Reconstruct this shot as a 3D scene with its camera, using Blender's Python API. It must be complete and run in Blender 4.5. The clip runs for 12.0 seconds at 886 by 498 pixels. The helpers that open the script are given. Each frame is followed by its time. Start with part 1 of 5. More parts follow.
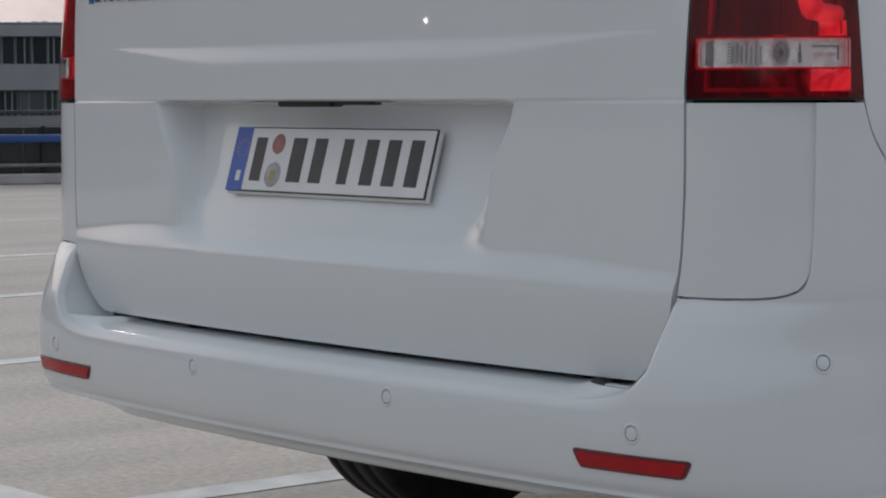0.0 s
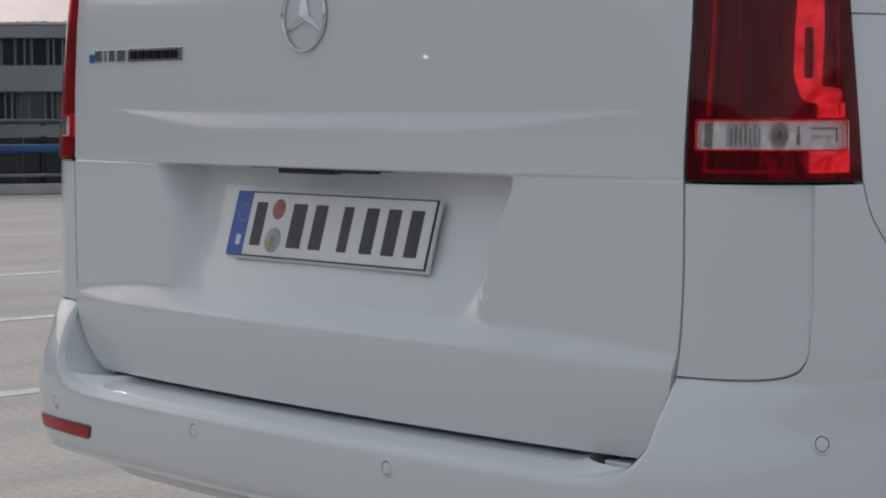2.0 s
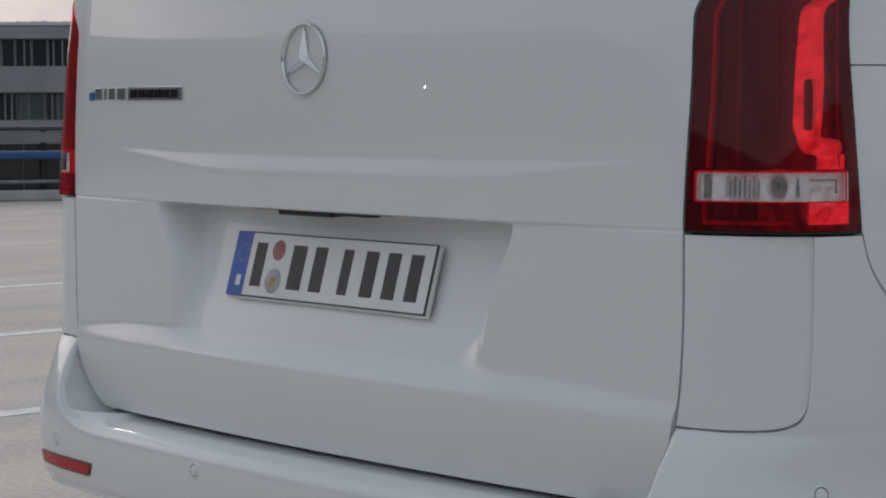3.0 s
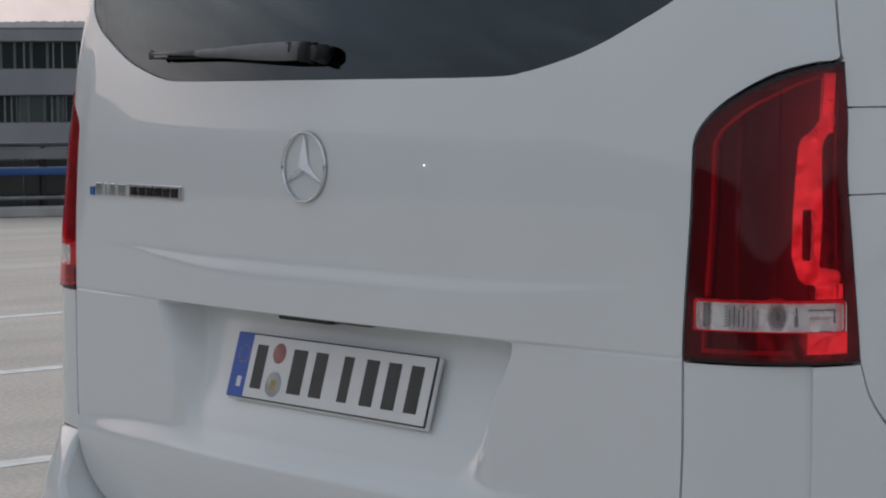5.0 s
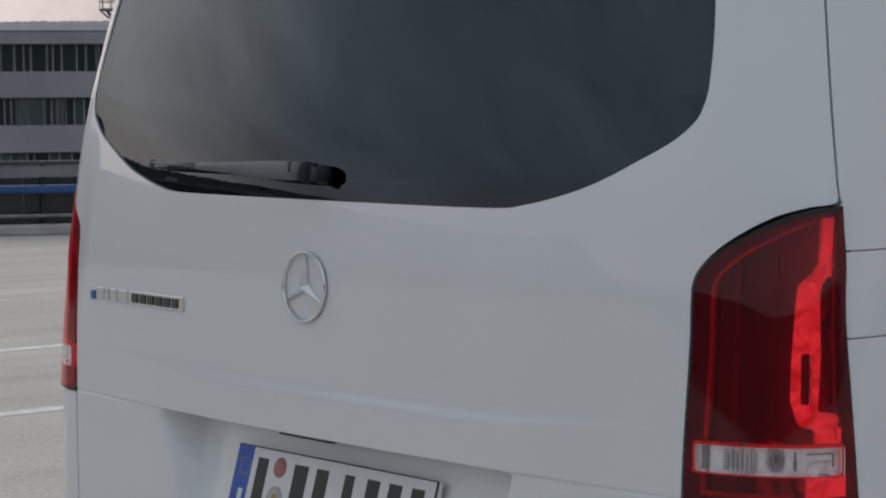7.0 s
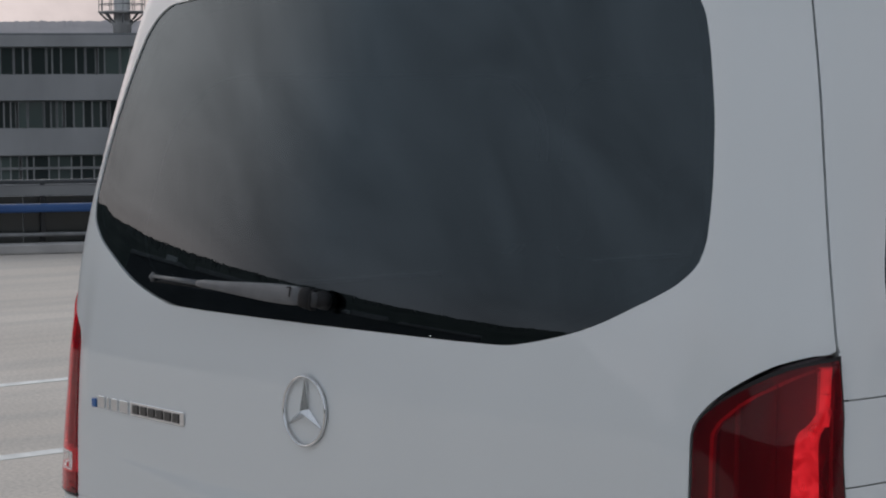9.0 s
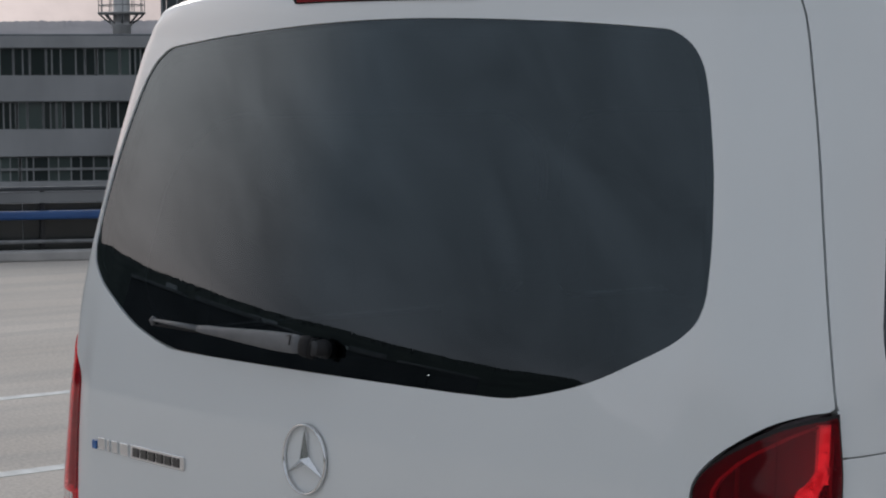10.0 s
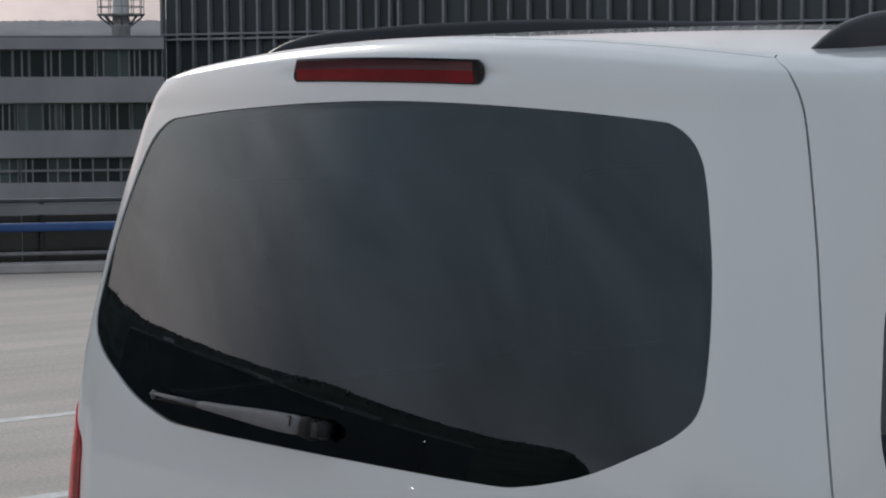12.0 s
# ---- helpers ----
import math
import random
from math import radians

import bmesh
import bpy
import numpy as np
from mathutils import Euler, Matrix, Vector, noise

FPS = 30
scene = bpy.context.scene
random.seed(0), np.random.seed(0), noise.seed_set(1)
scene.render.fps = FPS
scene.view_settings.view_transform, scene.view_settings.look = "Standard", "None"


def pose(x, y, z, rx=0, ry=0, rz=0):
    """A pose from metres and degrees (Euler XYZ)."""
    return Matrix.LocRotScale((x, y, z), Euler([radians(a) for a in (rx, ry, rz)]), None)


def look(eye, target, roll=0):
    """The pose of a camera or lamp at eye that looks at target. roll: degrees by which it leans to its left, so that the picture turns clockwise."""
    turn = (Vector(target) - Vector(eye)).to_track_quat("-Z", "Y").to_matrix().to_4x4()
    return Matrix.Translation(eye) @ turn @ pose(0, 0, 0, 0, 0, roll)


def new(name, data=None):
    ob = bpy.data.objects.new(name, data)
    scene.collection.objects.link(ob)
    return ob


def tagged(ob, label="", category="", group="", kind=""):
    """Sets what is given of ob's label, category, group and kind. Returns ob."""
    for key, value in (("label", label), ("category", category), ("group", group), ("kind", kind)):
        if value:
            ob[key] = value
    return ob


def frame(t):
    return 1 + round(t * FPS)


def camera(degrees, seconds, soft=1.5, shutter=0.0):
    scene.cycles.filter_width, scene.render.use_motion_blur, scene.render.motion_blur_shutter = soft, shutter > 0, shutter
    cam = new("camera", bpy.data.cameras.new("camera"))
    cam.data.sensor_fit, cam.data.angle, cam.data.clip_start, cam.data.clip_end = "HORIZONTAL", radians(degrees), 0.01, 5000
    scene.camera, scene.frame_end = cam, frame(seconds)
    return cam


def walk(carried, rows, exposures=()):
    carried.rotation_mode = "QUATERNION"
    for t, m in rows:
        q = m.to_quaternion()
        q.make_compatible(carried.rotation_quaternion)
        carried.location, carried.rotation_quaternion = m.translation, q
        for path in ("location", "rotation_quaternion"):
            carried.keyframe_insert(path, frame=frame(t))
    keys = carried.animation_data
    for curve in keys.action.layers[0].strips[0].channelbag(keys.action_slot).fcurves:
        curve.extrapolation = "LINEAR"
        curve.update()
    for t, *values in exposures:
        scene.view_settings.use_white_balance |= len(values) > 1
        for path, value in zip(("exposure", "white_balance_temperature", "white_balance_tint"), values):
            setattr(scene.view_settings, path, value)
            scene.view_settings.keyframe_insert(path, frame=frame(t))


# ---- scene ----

# ---- camera: a slow rise beside the rear corner of a parked van ----
cam = camera(22.32, 12.0, soft=2.0)
PATH = [
    (0.0, 2.8840, -2.1696, 0.9048, 86.121, 0.189, 49.686),
    (0.5, 2.8845, -2.1698, 0.9201, 86.116, 0.202, 49.686),
    (1.0, 2.8848, -2.1698, 0.9468, 86.111, 0.216, 49.686),
    (1.5, 2.8849, -2.1697, 0.9769, 86.106, 0.230, 49.685),
    (2.0, 2.8850, -2.1695, 1.0148, 86.102, 0.245, 49.684),
    (2.5, 2.8850, -2.1692, 1.0464, 86.097, 0.259, 49.683),
    (3.0, 2.8849, -2.1688, 1.0840, 86.093, 0.273, 49.681),
    (5.0, 2.8842, -2.1671, 1.2583, 86.076, 0.326, 49.673),
    (5.5, 2.8840, -2.1666, 1.3047, 86.072, 0.337, 49.671),
    (6.0, 2.8838, -2.1662, 1.3573, 86.068, 0.346, 49.668),
    (6.5, 2.8837, -2.1659, 1.4030, 86.065, 0.355, 49.665),
    (7.0, 2.8837, -2.1656, 1.4521, 86.061, 0.361, 49.662),
    (9.0, 2.8845, -2.1655, 1.6549, 86.050, 0.368, 49.646),
    (9.5, 2.8851, -2.1658, 1.6912, 86.048, 0.363, 49.642),
    (10.0, 2.8858, -2.1663, 1.7340, 86.046, 0.356, 49.637),
    (10.5, 2.8866, -2.1669, 1.7732, 86.045, 0.346, 49.633),
    (11.0, 2.8877, -2.1678, 1.8202, 86.043, 0.333, 49.628),
    (11.5, 2.8890, -2.1689, 1.8498, 86.043, 0.316, 49.622),
    (12.0, 2.8905, -2.1703, 1.8678, 86.042, 0.296, 49.617),
]
walk(cam, [(t, pose(x, y, z, rx, ry, rz)) for t, x, y, z, rx, ry, rz in PATH])

# ---- light: an overcast evening sky, brightest beside the van's left side ----
SUN_AZ, SUN_EL = radians(-72), radians(26)   # azimuth clockwise from +y
world = bpy.data.worlds.new("overcast_sky")
scene.world = world
world.use_nodes = True
wn, wl = world.node_tree.nodes, world.node_tree.links
wn.clear()
w_out, w_bg = wn.new("ShaderNodeOutputWorld"), wn.new("ShaderNodeBackground")
w_sky = wn.new("ShaderNodeTexSky")
w_sky.sky_type, w_sky.sun_disc = "NISHITA", False
w_sky.sun_elevation, w_sky.sun_rotation = SUN_EL, SUN_AZ
w_sky.air_density, w_sky.dust_density = 1.0, 3.0
w_grey = wn.new("ShaderNodeRGBToBW")
w_tint = wn.new("ShaderNodeMix")
w_tint.data_type = "RGBA"
w_tint.inputs[0].default_value = 0.72
w_co = wn.new("ShaderNodeTexCoord")
w_map = wn.new("ShaderNodeMapping")
w_map.inputs["Scale"].default_value = (0.80, 2.2, 2.2)
wind = Vector((0.083, -0.194, -0.103)).normalized()       # way of the cloud streaks
wind_side = wind.cross(Vector((0, 0, 1))).normalized()
w_turn = wn.new("ShaderNodeVectorRotate")
w_turn.rotation_type = "EULER_XYZ"
w_turn.inputs["Rotation"].default_value = Matrix((wind, wind_side, wind.cross(wind_side))).to_euler()
w_noise = wn.new("ShaderNodeTexNoise")
w_noise.inputs["Scale"].default_value, w_noise.inputs["Detail"].default_value = 4.3, 9.0
w_noise.inputs["Roughness"].default_value, w_noise.inputs["Distortion"].default_value = 0.62, 0.5
w_ramp = wn.new("ShaderNodeMapRange")
w_ramp.inputs["From Min"].default_value, w_ramp.inputs["From Max"].default_value = 0.30, 0.72
w_ramp.inputs["To Min"].default_value, w_ramp.inputs["To Max"].default_value = 0.69, 1.25
w_mul = wn.new("ShaderNodeMix")
w_mul.data_type, w_mul.blend_type = "RGBA", "MULTIPLY"
w_mul.inputs[0].default_value = 1.0
wl.new(w_sky.outputs[0], w_grey.inputs[0])
wl.new(w_sky.outputs[0], w_tint.inputs[6])
wl.new(w_grey.outputs[0], w_tint.inputs[7])
wl.new(w_co.outputs["Generated"], w_turn.inputs["Vector"])
wl.new(w_turn.outputs[0], w_map.inputs[0])
wl.new(w_map.outputs[0], w_noise.inputs["Vector"])
wl.new(w_noise.outputs["Fac"], w_ramp.inputs["Value"])
wl.new(w_ramp.outputs[0], w_mul.inputs[7])
w_lay = wn.new("ShaderNodeMix")          # even cloud layer over the sky's own gradient
w_lay.data_type = "RGBA"
w_lay.inputs[0].default_value = 0.74
w_lay.inputs[7].default_value = (7.68, 8.15, 8.96, 1)
wl.new(w_tint.outputs[2], w_lay.inputs[6])
wl.new(w_lay.outputs[2], w_mul.inputs[6])
thin_az, thin_el = SUN_AZ - radians(32), radians(10)
sun_to = Vector((math.sin(thin_az) * math.cos(thin_el), math.cos(thin_az) * math.cos(thin_el), math.sin(thin_el)))
w_dot = wn.new("ShaderNodeVectorMath")   # clouds are thinner and warmer low on the sun's side
w_dot.operation = "DOT_PRODUCT"
w_dot.inputs[1].default_value = sun_to
w_near = wn.new("ShaderNodeMapRange")
w_near.interpolation_type = "SMOOTHSTEP"
w_near.inputs["From Min"].default_value, w_near.inputs["From Max"].default_value = 0.925, 1.0
w_glow = wn.new("ShaderNodeMix")
w_glow.data_type = "RGBA"
w_glow.inputs[6].default_value, w_glow.inputs[7].default_value = (0.93, 0.955, 0.98, 1), (2.35, 1.99, 1.76, 1)
w_all = wn.new("ShaderNodeMix")
w_all.data_type, w_all.blend_type = "RGBA", "MULTIPLY"
w_all.inputs[0].default_value = 1.0
wl.new(w_co.outputs["Generated"], w_dot.inputs[0])
wl.new(w_dot.outputs["Value"], w_near.inputs["Value"])
wl.new(w_near.outputs[0], w_glow.inputs[0])
wl.new(w_mul.outputs[2], w_all.inputs[6])
wl.new(w_glow.outputs[2], w_all.inputs[7])
w_sep = wn.new("ShaderNodeSeparateXYZ")   # an overcast sky is darker at the horizon than overhead
w_high = wn.new("ShaderNodeValToRGB")     # and faintly pink low down
for at_, tone in ((0.0, (0.89, 0.755, 0.71)), (0.10, (0.95, 0.82, 0.79)), (0.24, (0.93, 0.925, 0.93)), (0.40, (1.04, 1.05, 1.06))):
    stop = w_high.color_ramp.elements[0] if at_ == 0.0 else w_high.color_ramp.elements[-1] if at_ == 0.40 else w_high.color_ramp.elements.new(at_)
    stop.position, stop.color = at_, (*tone, 1)
w_over = wn.new("ShaderNodeMix")
w_over.data_type, w_over.blend_type = "RGBA", "MULTIPLY"
w_over.inputs[0].default_value = 1.0
wl.new(w_co.outputs["Generated"], w_sep.inputs[0])
wl.new(w_sep.outputs["Z"], w_high.inputs[0])
wl.new(w_all.outputs[2], w_over.inputs[6])
wl.new(w_high.outputs[0], w_over.inputs[7])
wl.new(w_over.outputs[2], w_bg.inputs["Color"])
w_bg.inputs["Strength"].default_value = 0.0785
wl.new(w_bg.outputs[0], w_out.inputs[0])

sun = new("sun", bpy.data.lights.new("sun", "SUN"))
sun.data.energy, sun.data.angle, sun.data.color = 0.6, radians(14), (1.0, 0.93, 0.86)
sun_way = Vector((math.sin(SUN_AZ) * math.cos(SUN_EL), math.cos(SUN_AZ) * math.cos(SUN_EL), math.sin(SUN_EL)))
sun.matrix_world = look(sun_way * 60, (0, 0, 0))
scene.view_settings.exposure = 0.0


# ---- materials ----
def material(name):
    m = bpy.data.materials.new(name)
    m.use_nodes = True
    nt = m.node_tree
    return m, nt.nodes, nt.links, nt.nodes["Principled BSDF"]


def varied(name, colour, colour2, scale=8.0, detail=5.0, rough=0.5, rough2=None, metal=0.0, bump=0.0, bump_scale=60.0, stretch=(1, 1, 1), coat=0.0, spec=0.5, coords="Object", contrast=(0.35, 0.65)):
    """A surface whose colour and roughness wander between two values, with fine relief."""
    m, n, l, b = material(name)
    co, mp, nz, cr = n.new("ShaderNodeTexCoord"), n.new("ShaderNodeMapping"), n.new("ShaderNodeTexNoise"), n.new("ShaderNodeValToRGB")
    mp.inputs["Scale"].default_value = stretch
    nz.inputs["Scale"].default_value, nz.inputs["Detail"].default_value = scale, detail
    cr.color_ramp.elements[0].position, cr.color_ramp.elements[1].position = contrast
    cr.color_ramp.elements[0].color, cr.color_ramp.elements[1].color = (*colour, 1), (*colour2, 1)
    l.new(co.outputs[coords], mp.inputs[0])
    l.new(mp.outputs[0], nz.inputs["Vector"])
    l.new(nz.outputs["Fac"], cr.inputs[0])
    l.new(cr.outputs[0], b.inputs["Base Color"])
    b.inputs["Metallic"].default_value, b.inputs["Specular IOR Level"].default_value = metal, spec
    b.inputs["Coat Weight"].default_value, b.inputs["Coat Roughness"].default_value = coat, 0.02
    if rough2 is None:
        b.inputs["Roughness"].default_value = rough
    else:
        mr = n.new("ShaderNodeMapRange")
        mr.inputs["To Min"].default_value, mr.inputs["To Max"].default_value = rough, rough2
        l.new(nz.outputs["Fac"], mr.inputs["Value"])
        l.new(mr.outputs[0], b.inputs["Roughness"])
    if bump:
        nb, bp = n.new("ShaderNodeTexNoise"), n.new("ShaderNodeBump")
        nb.inputs["Scale"].default_value, nb.inputs["Detail"].default_value = bump_scale, 4.0
        bp.inputs["Strength"].default_value, bp.inputs["Distance"].default_value = bump, 0.01
        l.new(mp.outputs[0], nb.inputs["Vector"])
        l.new(nb.outputs["Fac"], bp.inputs["Height"])
        l.new(bp.outputs[0], b.inputs["Normal"])
    return m


def clear_glass(name, tint, ior=1.5, rough=0.0, scatter=0.0, body=(1, 1, 1), sheen=(1, 1, 1), thin=False):
    """Thin coloured glass or lens plastic: tinted see-through with a mirror gloss by Fresnel."""
    m, n, l, b = material(name)
    n.remove(b)
    tr, gl, fr, mx = n.new("ShaderNodeBsdfTransparent"), n.new("ShaderNodeBsdfGlossy"), n.new("ShaderNodeFresnel"), n.new("ShaderNodeMixShader")
    tr.inputs[0].default_value = (*tint, 1)
    gl.inputs["Roughness"].default_value = rough
    gl.inputs["Color"].default_value = (*sheen, 1)
    fr.inputs[0].default_value = ior
    if thin:              # a thin shell mirrors alike from both sides
        n.remove(fr)
        lw, pw, mr = n.new("ShaderNodeLayerWeight"), n.new("ShaderNodeMath"), n.new("ShaderNodeMapRange")
        lw.inputs[0].default_value = 0.5
        pw.operation, pw.inputs[1].default_value = "POWER", 5.0
        mr.inputs["To Min"].default_value, mr.inputs["To Max"].default_value = ((ior - 1) / (ior + 1)) ** 2, 0.9
        l.new(lw.outputs["Facing"], pw.inputs[0])
        l.new(pw.outputs[0], mr.inputs["Value"])
        l.new(mr.outputs[0], mx.inputs[0])
    else:
        l.new(fr.outputs[0], mx.inputs[0])
    if scatter:
        df, tl, both, ms = n.new("ShaderNodeBsdfDiffuse"), n.new("ShaderNodeBsdfTranslucent"), n.new("ShaderNodeMixShader"), n.new("ShaderNodeMixShader")
        for node in (df, tl):
            node.inputs[0].default_value = (*body, 1)
        both.inputs[0].default_value, ms.inputs[0].default_value = 0.6, scatter
        l.new(df.outputs[0], both.inputs[1])
        l.new(tl.outputs[0], both.inputs[2])
        l.new(tr.outputs[0], ms.inputs[1])
        l.new(both.outputs[0], ms.inputs[2])
        l.new(ms.outputs[0], mx.inputs[1])
    else:
        l.new(tr.outputs[0], mx.inputs[1])
    l.new(gl.outputs[0], mx.inputs[2])
    l.new(mx.outputs[0], n["Material Output"].inputs[0])
    return m


def concrete_deck():
    """Pale worn parking deck: broad stains, long streaks along the bays, grit and hairline wear."""
    m, n, l, b = material("deck_concrete")
    co = n.new("ShaderNodeTexCoord")
    def noise_at(scale, detail, stretch):
        mp, nz = n.new("ShaderNodeMapping"), n.new("ShaderNodeTexNoise")
        mp.inputs["Scale"].default_value = stretch
        nz.inputs["Scale"].default_value, nz.inputs["Detail"].default_value = scale, detail
        l.new(co.outputs["Object"], mp.inputs[0])
        l.new(mp.outputs[0], nz.inputs["Vector"])
        return nz.outputs["Fac"]
    def mixed(kind, fac, a, c):
        mx = n.new("ShaderNodeMix")
        mx.data_type, mx.blend_type = "RGBA", kind
        if isinstance(fac, float):
            mx.inputs[0].default_value = fac
        else:
            l.new(fac, mx.inputs[0])
        for slot, v in ((6, a), (7, c)):
            if isinstance(v, tuple):
                mx.inputs[slot].default_value = (*v, 1)
            else:
                l.new(v, mx.inputs[slot])
        return mx.outputs[2]
    def ramp(v, lo, hi):
        r = n.new("ShaderNodeMapRange")
        r.inputs["From Min"].default_value, r.inputs["From Max"].default_value = lo, hi
        l.new(v, r.inputs["Value"])
        return r.outputs[0]
    broad = ramp(noise_at(0.35, 5, (1, 1, 1)), 0.35, 0.65)
    streak = ramp(noise_at(0.9, 6, (2.2, 0.22, 1)), 0.46, 0.72)
    grit = ramp(noise_at(45, 4, (1, 1, 1)), 0.3, 0.75)
    c = mixed("MIX", broad, (0.58, 0.522, 0.465), (0.67, 0.607, 0.545))
    c = mixed("MIX", streak, c, (0.50, 0.465, 0.428))
    c2 = mixed("MIX", grit, (0.80, 0.80, 0.80), (1.12, 1.12, 1.12))
    c = mixed("MULTIPLY", 1.0, c, c2)
    l.new(c, b.inputs["Base Color"])
    b.inputs["Roughness"].default_value, b.inputs["Specular IOR Level"].default_value = 0.85, 0.12
    bp = n.new("ShaderNodeBump")
    bp.inputs["Strength"].default_value, bp.inputs["Distance"].default_value = 0.3, 0.004
    l.new(grit, bp.inputs["Height"])
    l.new(bp.outputs[0], b.inputs["Normal"])
    return m


def prismatic(name, colour, rough, pitch, tilt, lit=0.0):
    """Silvered plastic with fine moulded prisms that lean back by a tilt in degrees."""
    m, n, l, b = material(name)
    co, wv, bp, nz, mr = n.new("ShaderNodeTexCoord"), n.new("ShaderNodeTexWave"), n.new("ShaderNodeBump"), n.new("ShaderNodeTexNoise"), n.new("ShaderNodeMapRange")
    wv.wave_type, wv.bands_direction, wv.wave_profile = "BANDS", "Z", "SAW"
    wv.inputs["Scale"].default_value = math.pi / (10 * pitch)
    bp.invert = True
    bp.inputs["Strength"].default_value, bp.inputs["Distance"].default_value = 1.0, pitch * math.tan(radians(tilt))
    nz.inputs["Scale"].default_value = 45.0
    mr.inputs["To Min"].default_value, mr.inputs["To Max"].default_value = rough * 0.7, rough * 1.3
    l.new(co.outputs["Object"], wv.inputs["Vector"])
    l.new(co.outputs["Object"], nz.inputs["Vector"])
    l.new(wv.outputs["Fac"], bp.inputs["Height"])
    l.new(nz.outputs["Fac"], mr.inputs["Value"])
    l.new(mr.outputs[0], b.inputs["Roughness"])
    l.new(bp.outputs[0], b.inputs["Normal"])
    b.inputs["Base Color"].default_value, b.inputs["Metallic"].default_value = (*colour, 1), 0.9
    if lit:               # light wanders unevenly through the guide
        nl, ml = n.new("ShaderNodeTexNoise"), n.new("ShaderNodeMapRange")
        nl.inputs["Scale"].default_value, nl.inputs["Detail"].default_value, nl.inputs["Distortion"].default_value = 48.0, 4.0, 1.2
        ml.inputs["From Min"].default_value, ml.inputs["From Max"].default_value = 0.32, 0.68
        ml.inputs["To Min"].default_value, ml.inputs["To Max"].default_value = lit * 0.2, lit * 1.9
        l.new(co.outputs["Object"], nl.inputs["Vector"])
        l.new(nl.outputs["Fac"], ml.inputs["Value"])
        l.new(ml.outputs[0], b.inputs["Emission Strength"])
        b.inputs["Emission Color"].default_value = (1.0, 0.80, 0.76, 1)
    return m


PAINT = varied("van_paint", (0.735, 0.766, 0.775), (0.75, 0.781, 0.790), scale=3, rough=0.34, coat=0.9, spec=0.25, bump=0.012, bump_scale=7)
DARK_SHEET = varied("barrier_glass", (0.02, 0.024, 0.024), (0.035, 0.04, 0.04), scale=1.5, rough=0.2)
DARK_GAP = varied("gap_rubber", (0.013, 0.014, 0.016), (0.022, 0.024, 0.026), rough=0.8, bump=0.1)
BLACK = varied("black_plastic", (0.014, 0.015, 0.017), (0.024, 0.025, 0.027), scale=30, rough=0.42, rough2=0.55, bump=0.08, bump_scale=300)
GLOSS_BLACK = varied("gloss_black", (0.006, 0.006, 0.007), (0.011, 0.011, 0.012), rough=0.12, coat=0.5)
RUBBER = varied("black_rubber", (0.007, 0.007, 0.008), (0.014, 0.014, 0.015), scale=40, rough=0.65, spec=0.25, bump=0.1, bump_scale=300)
RAIL_BLACK = varied("rail_black", (0.010, 0.0125, 0.017), (0.014, 0.017, 0.022), scale=15, rough=0.3, rough2=0.4, spec=0.3)
GREY_PLASTIC = varied("wiper_grey", (0.10, 0.105, 0.112), (0.14, 0.145, 0.152), scale=25, rough=0.45, rough2=0.6, bump=0.05, bump_scale=200)
CHROME = varied("chrome", (0.72, 0.73, 0.74), (0.80, 0.80, 0.81), scale=20, rough=0.12, rough2=0.2, metal=1.0)
SILVER = varied("lamp_silver", (0.88, 0.88, 0.88), (0.97, 0.97, 0.97), scale=40, rough=0.2, rough2=0.35, metal=0.15, bump=0.05, bump_scale=120)
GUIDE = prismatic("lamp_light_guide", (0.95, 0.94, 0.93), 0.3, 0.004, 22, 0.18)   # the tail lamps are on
HOUSING = varied("lamp_housing", (0.05, 0.04, 0.045), (0.22, 0.19, 0.20), scale=11, rough=0.25, rough2=0.45, metal=0.4, bump=0.55, bump_scale=20, stretch=(1, 1, 0.22))
BOWL = varied("lamp_bowl", (0.05, 0.04, 0.04), (0.72, 0.68, 0.68), scale=32, detail=2, rough=0.12, rough2=0.3, metal=0.5, bump=0.5, bump_scale=38, stretch=(1, 1, 0.55), contrast=(0.40, 0.62))
BOWL_DARK = varied("lamp_bowl_dark", (0.012, 0.010, 0.010), (0.30, 0.26, 0.26), scale=38, detail=3, rough=0.12, rough2=0.3, metal=0.5, bump=0.5, bump_scale=38, stretch=(1, 1, 0.55), contrast=(0.50, 0.78))
EDGE_GUIDE = varied("edge_light_guide", (0.20, 0.16, 0.16), (0.42, 0.36, 0.36), scale=14, rough=0.3, metal=0.6)
RED_LENS = clear_glass("red_lens", (1.0, 0.065, 0.09), 1.38, 0.03, 0.16, (0.88, 0.032, 0.075), thin=True)
CLEAR_LENS = clear_glass("clear_lens", (0.90, 0.90, 0.90), 1.40, 0.02, thin=True)
REFLECTOR_CORE = varied("red_prisms", (0.36, 0.006, 0.012), (0.50, 0.010, 0.018), scale=10, rough=0.25, spec=0.3, bump=0.1, bump_scale=400)
REFLECTOR = varied("red_reflector", (0.10, 0.004, 0.007), (0.15, 0.005, 0.009), scale=14, rough=0.2, rough2=0.3, coat=0.5, bump=0.1, bump_scale=400)
BRAKE_RED = varied("brake_red", (0.15, 0.005, 0.009), (0.22, 0.008, 0.013), scale=9, rough=0.22, spec=0.2)
STRIP_SHADE = varied("strip_shade", (0.16, 0.165, 0.165), (0.30, 0.305, 0.30), scale=60, rough=0.3)
PALE_WALL = varied("pale_parapet", (0.62, 0.61, 0.59), (0.78, 0.77, 0.75), scale=0.6, detail=7, rough=0.8)
